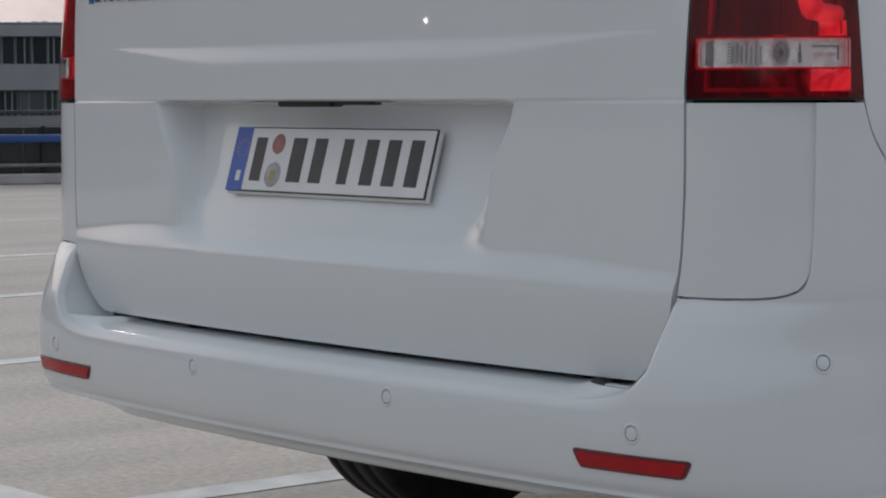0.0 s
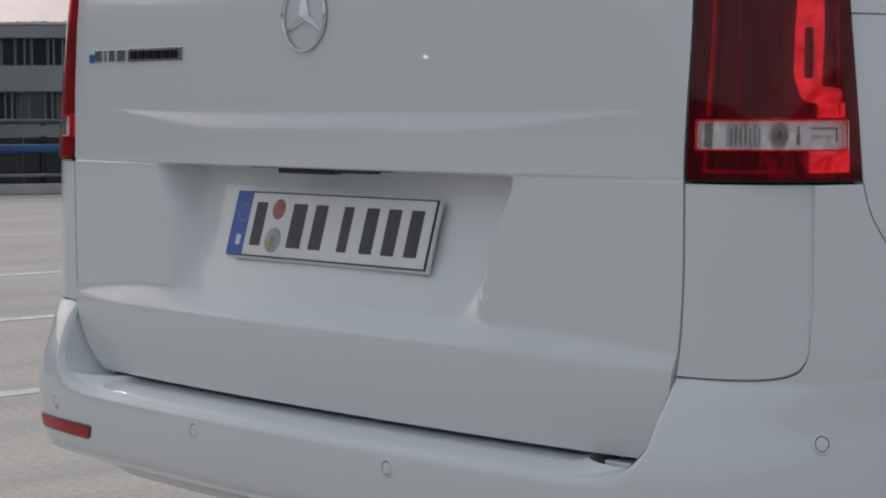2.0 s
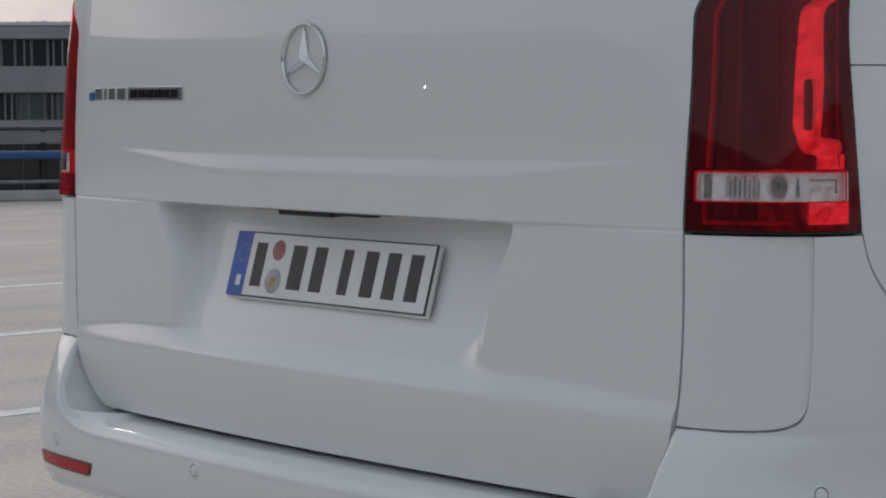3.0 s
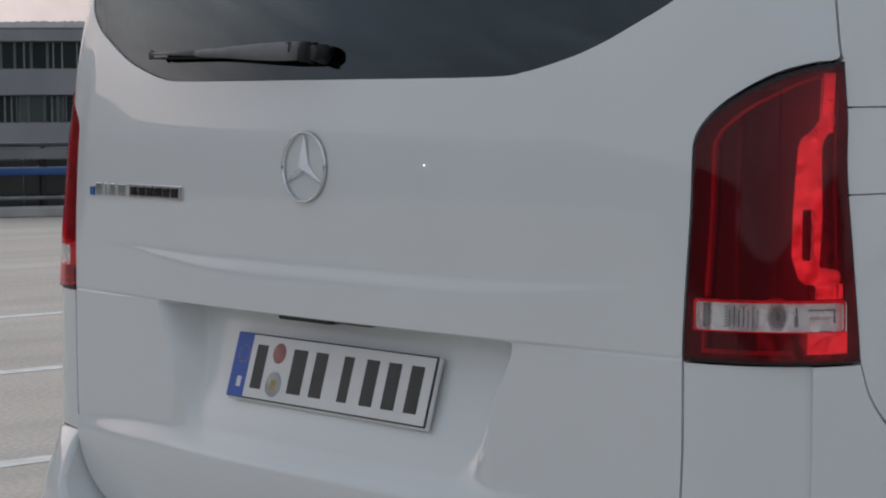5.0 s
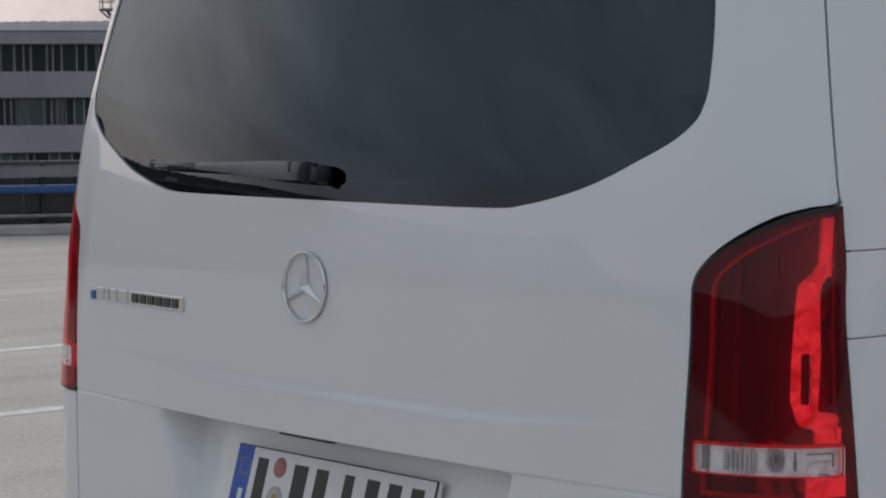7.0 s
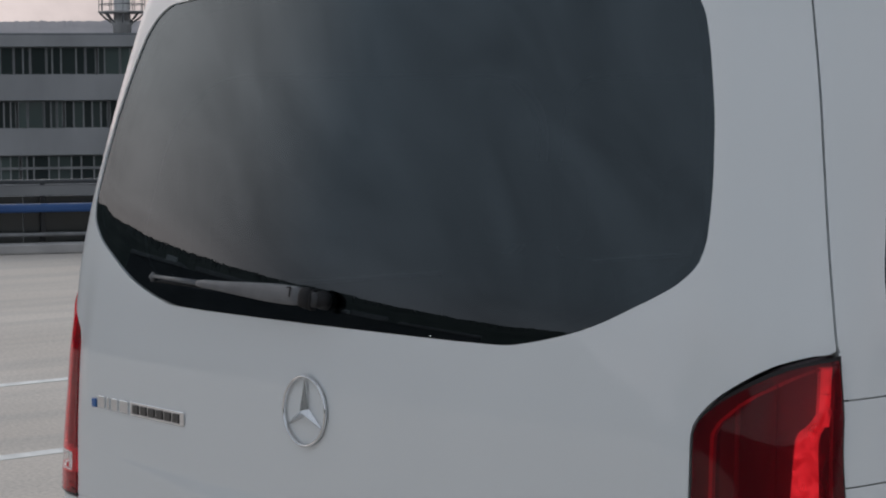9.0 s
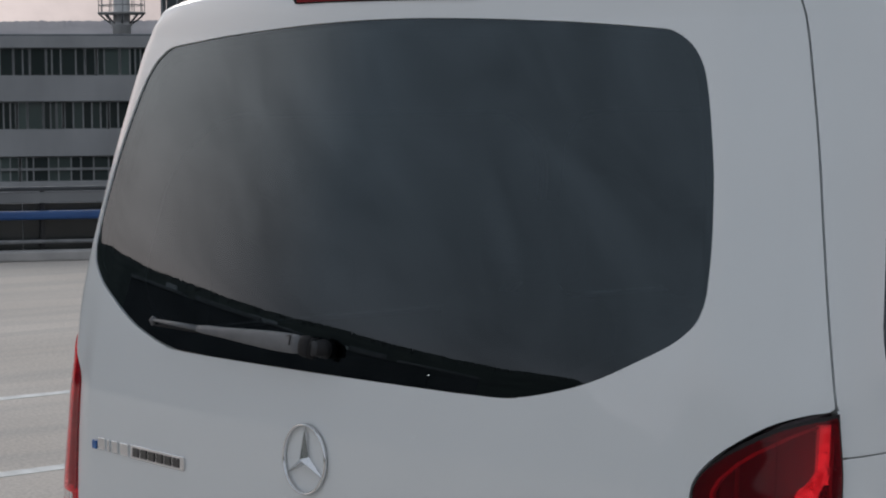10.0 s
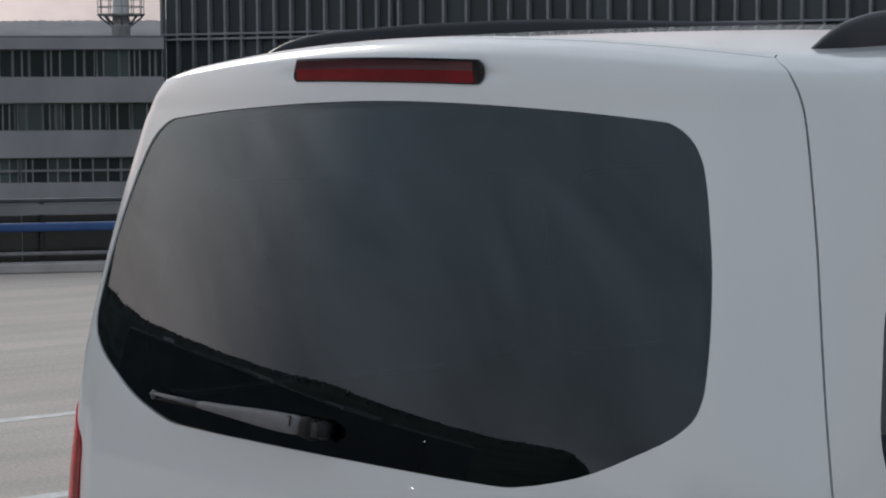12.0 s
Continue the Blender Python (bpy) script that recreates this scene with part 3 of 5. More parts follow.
# kerb and crash barrier at the deck's edge
kerb = tagged(part("kerb", box(0.26, 88, 0.11, (-0.13, -4, 0.055), 0.02), KERB), "grey concrete kerb along the edge of the deck", "kerb", kind="structure")
kerb.matrix_world = EDGE
barrier = tagged(new("crash_barrier"), "steel edge barrier with a blue beam and grey panel on posts", "barrier")
barrier.matrix_world = EDGE
for z, h, d, m_, nm in ((0.197, 0.040, 0.05, STEEL, "lower_rail"), (0.478, 0.092, 0.12, BLUE_BEAM, "blue_beam"), (0.665, 0.115, 0.03, PANEL_GREY, "grey_panel"), (0.757, 0.045, 0.08, STEEL_DARK, "top_rail")):
    part(nm, box(d, 86, h, (-0.22, -4, z), min(d, h) * 0.3), m_, barrier)
# dark sheets added in place of the open, dark view below the beam
filler = part("toe_panel", box(0.02, 1.196, 0.52, (0, 0, 0.335), 0.004, 1), DARK_SHEET, barrier)
filler.location = (-0.42, -46.4, 0)
for i in range(1, 72):
    o = new("toe_panel", filler.data)
    o.parent, o.location = barrier, (-0.42, -46.4 + 1.2 * i, 0)
post = part("post", box(0.05, 0.05, 0.66, (0, 0, 0.45), 0.01), BLACK, barrier)
post.location = (-0.32, -46, 0)
for i in range(1, 43):
    p = new("post", post.data)
    p.parent, p.location = barrier, (-0.32, -46 + 2.0 * i, 0)


def window_bay(name, parent, sx, sz, pane_mat, frame_mat, frame_w):
    """A window: a frame with depth and a pane set back in it."""
    fr = merged(box(frame_w, 0.12, sz, (-sx / 2 + frame_w / 2, 0, 0)), box(frame_w, 0.12, sz, (sx / 2 - frame_w / 2, 0, 0)), box(sx - 2 * frame_w, 0.12, frame_w, (0, 0, sz / 2 - frame_w / 2)), box(sx - 2 * frame_w, 0.12, frame_w, (0, 0, -sz / 2 + frame_w / 2)))
    win = part(name, fr, frame_mat, parent)
    pane = part("pane", box(sx - 2 * frame_w, 0.02, sz - 2 * frame_w, (0, 0.035, 0)), pane_mat, win)
    return win, pane


def again(win, pane, at):
    w = new(win.name.split(".")[0], win.data)
    w.parent, w.location = win.parent, at
    p = new("pane", pane.data)
    p.parent = w
    return w


# office block opposite, at right angles to the line of sight
VIEW = Vector((-0.8703, 0.4925, 0))
ACROSS = Vector((0.4925, 0.8703, 0))
office = tagged(new("office_building"), "long grey office building with strips of dark windows", "building")
office.matrix_world = Matrix.Translation(Vector((2.88, -2.17, 0)) + VIEW * 145) @ Matrix.Rotation(math.atan2(ACROSS.y, ACROSS.x), 4, "Z")
XR = 9.72
for k, (top, bottom) in enumerate(((5.52, 4.80), (3.02, 1.40), (-0.38, -2.08), (-3.70, -5.4), (-7.1, -12.0))):
    part("wall", box(70, 0.6, top - bottom, (XR - 35, 0.3, (top + bottom) / 2), 0.03), FACADE, office)
part("core", box(69.4, 13, 17.4, (XR - 35, 7.2, -3.9)), FACADE, office)
part("roof", box(70.0, 13.6, 0.16, (XR - 35, 7.0, 5.60), 0.03), PANEL_GREY, office)
rnd = random.Random(4)
for top, bottom in ((4.80, 3.02), (1.40, -0.38), (-2.08, -3.70)):
    h = top - bottom
    x = XR - 0.1
    sizes = {}
    while x > XR - 34:
        sx = rnd.choice((0.34, 0.42, 0.55, 0.62, 0.62, 0.80, 0.95))
        at = (x - sx / 2, 0.32, (top + bottom) / 2)
        if sx not in sizes:
            w, p = window_bay("window", office, sx, h - 0.02, PANE, FRAME_GREY, 0.05)
            w.location = at
            sizes[sx] = (w, p)
        else:
            again(*sizes[sx], at)
        x -= sx + rnd.choice((0.0, 0.0, 0.06, 0.0, 0.14))
part("mid_rail", box(69, 0.10, 0.16, (XR - 35, 0.22, -2.9)), FRAME_GREY, office)
# mast with a platform on the office roof
mast = tagged(new("roof_mast"), "pale round mast with a railed platform on the roof", "mast")
mast.matrix_world = office.matrix_world.copy()
MX = 7.25
shaft = part("shaft", lathe([(0.0, 5.6), (0.60, 5.6), (0.60, 6.3), (0.72, 6.35), (0.72, 6.62), (0.56, 6.68), (0.52, 9.0), (0.52, 16.0), (0.0, 16.0)], 24, "Z"), MAST_PAINT, mast)
shaft.location = (MX, 5, 0)
ring = part("platform", lathe([(0.5, 7.08), (1.50, 7.08), (1.56, 7.12), (1.56, 7.22), (0.5, 7.24)], 32, "Z"), KERB, mast)
ring.location = (MX, 5, 0)
strut = part("strut", tube([(0.62, 0, 6.45), (1.05, 0, 6.72), (1.45, 0, 7.10)], [0.06, 0.06, 0.06], 8), STEEL, mast)
strut.location = (MX, 5, 0)
for i in range(1, 8):
    p = new("strut", strut.data)
    p.parent, p.location, p.rotation_euler = mast, (MX, 5, 0), (0, 0, i * math.pi / 4)
for zz in (7.65, 8.15):
    r = part("railing", lathe([(1.5, zz), (1.54, zz + 0.03), (1.5, zz + 0.06), (1.46, zz + 0.03), (1.5, zz)], 32, "Z"), STEEL, mast)
    r.location = (MX, 5, 0)
stay = part("railing_post", box(0.05, 0.05, 1.0, (0, 0, 7.7)), STEEL, mast)
stay.location = (MX + 1.5, 5, 0)
for i in range(1, 12):
    p = new("railing_post", stay.data)
    p.parent = mast
    p.location = (MX + 1.5 * math.cos(i * math.pi / 6), 5 + 1.5 * math.sin(i * math.pi / 6), 0)

# glazed office tower behind the van's roof
tower = tagged(new("tower_building"), "tall dark glazed office tower with grey upright fins", "building")
tower.matrix_world = Matrix.Translation(Vector((2.88, -2.17, 0)) + VIEW * 150 + ACROSS * 9.9) @ Matrix.Rotation(math.atan2(ACROSS.y, ACROSS.x) + radians(-41.9), 4, "Z")
TOWER_LEN = 66.0
fin_x = [1.298 * i for i in range(14)] + [17.85, 18.50] + [18.50 + 1.62 * i for i in range(1, 5)] + [24.98 + 1.34 * i for i in range(1, 31)]
floors = [(-12.0, -3.4), (-2.9, 1.30), (1.80, 5.42), (5.95, 9.6), (10.1, 13.8)]
part("core", box(TOWER_LEN, 16, 30, (TOWER_LEN / 2, 8.6, 1.0)), GLOSS_BLACK, tower)
fin0 = part("fin", box(0.17, 0.40, 28, (0, -0.05, 2.0), 0.02), MULLION, tower)
for k, fx in enumerate(fin_x):
    fin = new("fin", fin0.data) if k else fin0
    fin.parent, fin.location = tower, (fx, 0.2, 0)
for lo, hi in floors:
    for dz in (0.09, 0.41):
        part("spandrel", box(TOWER_LEN, 0.36, 0.15, (TOWER_LEN / 2, 0.12, hi + dz), 0.02), MULLION, tower)
    sizes = {}
    for xa, xb in zip(fin_x, fin_x[1:]):
        w = round(xb - xa - 0.15, 3)
        at = ((xa + xb) / 2, 0.42, (lo + hi) / 2)
        if w not in sizes:
            sizes[w] = part("pane", box(w, 0.05, hi - lo + 0.5, (0, 0, 0.25)), TOWER_PANE, tower)
            sizes[w].location = at
        else:
            p = new("pane", sizes[w].data)
            p.parent, p.location = tower, at


def ridge(name, az0, az1, dist, rise, mat_, label, jag, seed, n=600, base=-12.0, deep=200.0, crest=None, even=False):
    """A wooded ridge on an arc round the place: uneven tree tops along its crest."""
    bm = bmesh.new()
    prev = None
    rr = random.Random(seed)
    for i in range(n + 1):
        az = radians(az0 + (az1 - az0) * i / n)
        fade = ease(0, 0.16, i / n) * (1 - ease(0.84, 1, i / n))
        h = rise * (0.95 + 0.10 * noise.noise(Vector((i * 9.0 / n, seed, 0)))) * (0.25 + 0.75 * fade)
        if crest:
            h = 1.8 + math.tan(radians(table(math.degrees(az), crest))) * (dist + deep) + 0.8 * noise.noise(Vector((i * 0.04, seed, 0)))
        tops = jag * (noise.noise(Vector((i * 0.9, seed, 3))) + 0.6 * rr.random())
        col = []
        for d, k in ((dist, 0.0), (dist + deep * 0.3, 0.45), (dist + deep * 0.65, 0.8), (dist + deep, 1.0), (dist + deep * 1.3, 0.3)):
            hh = base + (h - base) * k + (tops if k == 1.0 else 0) + (jag * 0.8 * noise.noise(Vector((i * 0.06, d * 0.05, seed))) if 0 < k < 1 else 0)
            col.append(bm.verts.new((math.sin(az) * d, math.cos(az) * d, hh)))
        if prev:
            for a, b in zip(range(4), range(1, 5)):
                bm.faces.new((prev[a], col[a], col[b], prev[b]))
        prev = col
    bmesh.ops.recalc_face_normals(bm, faces=bm.faces)
    return tagged(part(name, smooth(bm) if even else bm, mat_), label, "hill", kind="structure")


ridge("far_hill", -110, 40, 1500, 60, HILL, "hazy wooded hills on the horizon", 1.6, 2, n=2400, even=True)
CREST = [(60, 3.0), (85, 7.0), (150, 6.5), (205, 4.4), (214, 4.8), (216.6, 5.6), (217.4, 7.4), (218.6, 8.4), (221, 7.9), (225, 7.5), (229, 7.5), (232, 7.5), (237, 6.9), (241, 6.8), (245, 6.8), (248, 7.2), (254, 8.0), (262, 8.6), (280, 4.0), (288, 0.5)]
ridge("wooded_hill", 60, 288, 180, 51, WOODS, "dark wooded hillside behind the parking deck", 1.3, 7, n=3600, crest=CREST)

# low dark building beyond the deck, seen only mirrored in the rear window
rear_a, rear_b = (Vector((2.89 + d * math.sin(radians(az)), -2.17 + d * math.cos(radians(az)), 0)) for az, d in ((227, 70), (248, 73)))
rear_run = (rear_b - rear_a).normalized()
rear_block = tagged(new("low_building"), "low dark flat-roofed building with a pale roof edge and vents", "building")
rear_block.matrix_world = Matrix.Translation(rear_a) @ Matrix.Rotation(math.atan2(rear_run.y, rear_run.x), 4, "Z")
REAR_LEN = (rear_b - rear_a).length
part("wall", box(REAR_LEN, 8, 19.8, (REAR_LEN / 2, -4, -2.3), 0.05), REAR_WALL, rear_block)
for u0, u1, hh in ((0.0, 0.20, 0.30), (0.23, 0.33, 0.55), (0.34, 0.56, 0.24), (0.58, 0.78, 0.42), (0.82, 1.0, 0.28)):
    part("roof_edge", box(REAR_LEN * (u1 - u0), 8.2, hh, (REAR_LEN * (u0 + u1) / 2, -4, 7.58 + hh / 2), 0.04), KERB, rear_block, "pale roof edge")
for u, hh, ww in ((0.10, 0.6, 0.5), (0.36, 0.8, 1.4), (0.52, 0.7, 0.6), (0.60, 0.9, 2.4), (0.92, 1.1, 1.0)):
    part("roof_vent", box(ww, 0.5, hh, (REAR_LEN * u, -1.0, 7.9 + hh / 2), 0.03), PALE_WALL, rear_block)
for u in range(14):
    part("window", box(1.6, 0.06, 1.2, (1.2 + u * REAR_LEN / 14.5, 0.0, 6.2), 0.02), DARK_SHEET, rear_block)


# ---- the van ----
van = tagged(new("van"), "white passenger van parked on the deck, seen from its rear corner", "van")
G = 0.0022
SIDE_S = steps((0.76, 1.30, 0.010), (1.30, 4.95, 0.10))


def mirrored(ss):
    return [-s for s in reversed(ss)]


def bl_mid(s):
    return 1.8955 - 0.012 * s


def gate_at(s, v):
    """The tailgate: skin with plate recess, lower shelf, upper crease and a fine step at lamp height."""
    x, y, z = body_at(s, v)
    a = abs(s)
    if v < 1.05:
        edge = 0.414 + 0.12 * (v - 0.70) + 0.034 * ease(0.780, 0.893, v)
        soft = 0.05 * (1 - ease(0.655, 0.735, v))
        d = max(0.0, 0.031 + 0.288 * (v - 0.743) + 0.006 * ease(0.68, 0.78, v)) * (1 - ease(edge - 0.050 - soft, edge + soft, a)) * (1 - ease(0.8915, 0.9005, v)) * ease(0.637, 0.660, v)
        wd = 0.044 * (1 - 0.42 * ease(0.50, 0.80, a))
        d -= 0.013 * (1 - 0.55 * ease(0.58, 0.80, a)) * (1 - ease(0.641 - 0.007 * ease(0.34, 0.46, a), 0.643 + wd, v))
        k = 1 - (ease(0.33, 0.79, a) if s > 0 else ease(0.24, 0.70, a))
        d -= 0.0056 * k * (1 - ease(0.994 - 0.037 * max(k, 0.15), 0.994, v)) * ease(0.897, 0.9025, v)
        if a > 0.44:
            d += 0.0014 * math.exp(-(((v - 0.8995) / 0.0022) ** 2)) * ease(0.46, 0.49, a)
        y += d
    elif 1.85 < v < 1.94 and 0.2 < a < 0.40:      # shallow hollows that run out from the brake lamp's ends
        y += 0.0035 * (1 - ease(0.27, 0.37, a)) * math.exp(-(((v - bl_mid(s) + 0.004) / 0.009) ** 2))
    return x, y, z


window_hole = lambda gap: (lambda s, v: -min(window_in(0)(s, v), top_of_window(0)(s, v)) - gap)
GATE_S = steps((-1.05, -0.5, 0.01), (-0.5, -0.36, 0.005), (-0.36, 0.36, 0.011), (0.36, 0.5, 0.0035), (0.5, 1.05, 0.01))
GATE_V = steps((0.49, 0.53, 0.004), (0.53, 0.63, 0.01), (0.63, 0.70, 0.0035), (0.70, 0.88, 0.005), (0.88, 0.91, 0.0015), (0.91, 0.96, 0.01), (0.96, 1.0, 0.004), (1.0, 1.20, 0.012), (1.20, 1.32, 0.005), (1.32, 1.44, 0.008), (1.44, 1.76, 0.012), (1.76, 1.88, 0.006), (1.88, 1.95, 0.003), (1.95, 2.02, 0.006))
tailgate = skin("tailgate", PAINT, van, GATE_S, GATE_V, [inside(GATE, G), above(0.510), below(2.0 - G), window_hole(0.0)], gate_at, "white painted tailgate with a recess for the plate", flange=0.02)

GLASS_S = steps((-0.82, 0.82, 0.012))
GLASS_V = steps((1.27, 1.46, 0.006), (1.46, 1.76, 0.015), (1.76, 1.87, 0.006))
def pane_bow(s, v):
    """The pane's own slight bow, strongest along a line that falls from its left to its right."""
    x = (v - 1.376 + 0.0875 * s) / 0.08
    w = max(0.0, 1.385 - 0.125 * s - v)       # the lower left of the pane stands a little steeper
    return -(0.0013 + 0.0004 * ease(0.0, 0.5, -s)) * x * x / (1 + x * x) - ease(-0.15, 0.20, -s) * w * w / 13


rear_window = skin("rear_window", TINTED, van, GLASS_S, GLASS_V, [window_in(0.0014), top_of_window(0.0014)], lambda s, v: body_at(s, v, -0.0018 + pane_bow(s, v)), "dark privacy-glass rear window", flange=0.004)
seal_fs = [window_in(0.0), top_of_window(0.0), lambda s, v: 0.02 - min(window_in(0)(s, v), top_of_window(0)(s, v))]
skin("window_seal", GLOSS_BLACK, rear_window, GLASS_S, GLASS_V, seal_fs, lambda s, v: body_at(s, v, -0.0034 + pane_bow(s, v)), "black window seal", flange=0.0)

# side windows and quarter panels
SIDE_WIN = ((1.668, 1.475, 0.555, 0.215, 0.16), (2.86, 1.475, 0.58, 0.215, 0.08), (3.92, 1.475, 0.42, 0.215, 0.08))


def side_window(k, gap):
    cs, cv, hs, hv, r = SIDE_WIN[k]
    def f(s, v):
        dx, dy = abs(abs(s) - cs) - hs + r, abs(v - cv) - hv + r
        return r - math.hypot(max(dx, 0), max(dy, 0)) - min(max(dx, dy), 0) - gap
    return f


# added inner shell whose dark colour stands in for shade in the gaps
inner_fs = [window_hole(-0.03), below(2.01)]
inner_fs += [lambda s, v: max(table(v, GATE) - abs(s), abs(s) - table(v, LAMP_OUT), 0.893 - v, v - 1.308)]
inner_fs += [lambda s, v, k=k: -side_window(k, -0.008)(s, v) for k in range(3)]
skin("inner_frame", DARK_GAP, van, steps((-4.9, -1.2, 0.05), (-1.2, 1.2, 0.03), (1.2, 4.9, 0.05)), steps((0.40, 1.93, 0.03)), inner_fs, lambda s, v: body_at(s, v, -0.10 if v < 0.97 else -0.022), "", flange=0.0)

def arch(y0):
    return lambda s, v: math.hypot(abs(s) - 0.885 - y0, v - 0.33) - 0.40


side_hole = [lambda s, v, k=k: -side_window(k, 0)(s, v) for k in range(3)]
for sg in (-1, 1):
    ss = SIDE_S if sg > 0 else mirrored(SIDE_S)
    fs = [lambda s, v: 4.93 - abs(s)]
    skin("upper_side_panel", PAINT, van, ss, steps((1.225, 1.35, 0.008), (1.35, 1.84, 0.02), (1.84, 2.03, 0.01)), fs + [above(1.2400), outside(GATE, G), lambda s, v: max(outside(LAMP_OUT, G)(s, v), v - 1.3045), *side_hole], body_at)
    skin("sliding_rail_cover", PAINT, van, ss, steps((1.115, 1.245, 0.01)), fs + [above(1.1232), below(1.2376), outside(LAMP_OUT, G)], body_at)
    skin("lower_side_panel", PAINT, van, ss, steps((0.28, 1.13, 0.015)), fs + [below(1.1208), outside(LAMP_OUT, G), outside(ARC, G), arch(0.99), arch(4.19)], body_at)
    skin("lamp_cover", PAINT, van, steps((0.76, 1.0, 0.006)) if sg > 0 else mirrored(steps((0.76, 1.0, 0.006))), steps((0.63, 0.66, 0.0015), (0.66, 0.90, 0.01)), [above(0.6343), below(0.8975 - G), outside(GATE, G), inside(COVER, G * 0.10)], body_at, "white cover panel below the tail lamp")
    for k in range(3):
        cs, cv, hs, hv, r = SIDE_WIN[k]
        gs = steps((cs - hs - 0.01, cs + hs + 0.01, 0.02))
        g = skin("side_window", TINTED, van, gs if sg > 0 else mirrored(gs), steps((cv - hv, cv + hv, 0.02)), [side_window(k, 0.0005)], lambda s, v: body_at(s, v, -0.003), "dark privacy-glass side window", flange=0.004)

# painted returns behind the seams of the sides
for sg in (-1, 1):
    ss = steps((0.80, 1.10, 0.006))
    skin("seam_return", PAINT, van, ss if sg > 0 else mirrored(ss), steps((1.312, 1.99, 0.012)), [outside(GATE, -0.014), inside(GATE, -0.014)], lambda s, v: body_at(s, v, -0.013), "", flange=0.0)
    ss = steps((1.066, 1.30, 0.02), (1.30, 4.9, 0.10))
    skin("seam_return", PAINT, van, ss if sg > 0 else mirrored(ss), steps((1.112, 1.252, 0.02)), [above(1.113)], lambda s, v: body_at(s, v, -0.010), "", flange=0.0)

# roof: rim strip at the rear and the crowned sheet
bm = bmesh.new()
rows = []
for s in steps((0.0, 0.76, 0.02)) + SIDE_S[1:]:
    x0, y0, z0 = body_at(s, 2.03)
    row = []
    for k in range(-10, 11):
        x = x0 * k / 10
        row.append(bm.verts.new((x, y0, nose(x, y0, 1.909 + 0.050 * (1 - (x / 0.78) ** 2) + roof_rise(y0))[2])))
    rows.append(row)
for a, b in zip(rows, rows[1:]):
    for i in range(20):
        bm.faces.new((a[i], a[i + 1], b[i + 1], b[i]))
bmesh.ops.remove_doubles(bm, verts=bm.verts, dist=1e-5)
bmesh.ops.recalc_face_normals(bm, faces=bm.faces)
roof = part("roof", smooth(bm), PAINT, van, "white painted roof with a gentle crown")


def roof_normal(x, y):
    f = lambda px, py: nose(px, py, 1.909 + 0.050 * (1 - (px / 0.78) ** 2) + roof_rise(py))[2]
    return Vector((f(x - 0.01, y) - f(x + 0.01, y), f(x, y - 0.01) - f(x, y + 0.01), 0.02)).normalized()


roof.data.normals_split_custom_set_from_vertices([tuple(roof_normal(v.co.x, v.co.y)) for v in roof.data.vertices])
skin("roof_edge", PAINT, van, steps((-1.0, 1.0, 0.01)), steps((2.0, 2.03, 0.005)), [inside(GATE, G), above(2.0 + G)], body_at)
# front end
bm = bmesh.new()
vs = steps((0.28, 2.03, 0.05))
left = [bm.verts.new(body_at(-4.93, v)) for v in vs]
right = [bm.verts.new(body_at(4.93, v)) for v in vs]
for i in range(len(vs) - 1):
    bm.faces.new((left[i], left[i + 1], right[i + 1], right[i]))
part("front_panel", bm, PAINT, van)
part("underbody", box(1.74, 4.5, 0.10, (0, 2.55, 0.40), 0.02), BLACK, van)
part("rear_valance", box(1.60, 0.10, 0.16, (0, 0.16, 0.41), 0.02), BLACK, van)
part("cabin_floor", box(1.72, 4.2, 0.06, (0, 2.4, 0.62), 0.0), CABIN, van)

# roof rails: low solid blades that swell out of the roof
RAIL_TOP = [(0.335, 1.926), (0.36, 1.938), (0.40, 1.960), (0.45, 1.979), (0.53, 1.994), (0.61, 2.001), (0.76, 2.014), (1.24, 2.032), (2.6, 2.034), (2.95, 2.015), (3.05, 1.992)]
for sg in (-1, 1):
    bm = bmesh.new()
    prev = None
    dy = 0.026 if sg > 0 else 0.0
    for y in steps((0.375 + dy, 0.655, 0.012), (0.655, 2.855, 0.08), (2.855, 3.105, 0.02)):
        top = table(y - dy - 0.043, RAIL_TOP) - 0.003
        x = 0.690 - 0.020 * ease(0.375, 0.785, y)
        foot = 1.900 + 0.050 * (1 - (x / 0.78) ** 2) + roof_rise(y)
        w = 0.017 * ease(0.355, 0.475, y - dy) * (1 - 0.7 * ease(2.95, 3.06, y)) + 0.002
        h = max(top - foot, 0.004)
        ring_ = [bm.verts.new((sg * (x + k * w), y, foot + q * h)) for k, q in ((-1.1, 0), (-1.0, 0.55), (-0.75, 0.86), (-0.3, 1.0), (0.3, 1.0), (0.75, 0.86), (1.0, 0.55), (1.1, 0))]
        if prev:
            for k in range(7):
                bm.faces.new((prev[k], prev[k + 1], ring_[k + 1], ring_[k]))
        else:
            bm.faces.new(ring_)
        prev = ring_
    bm.faces.new(prev[::-1])
    bmesh.ops.recalc_face_normals(bm, faces=bm.faces)
    part("roof_rail", smooth(bm), RAIL_BLACK, van, "black roof rail")

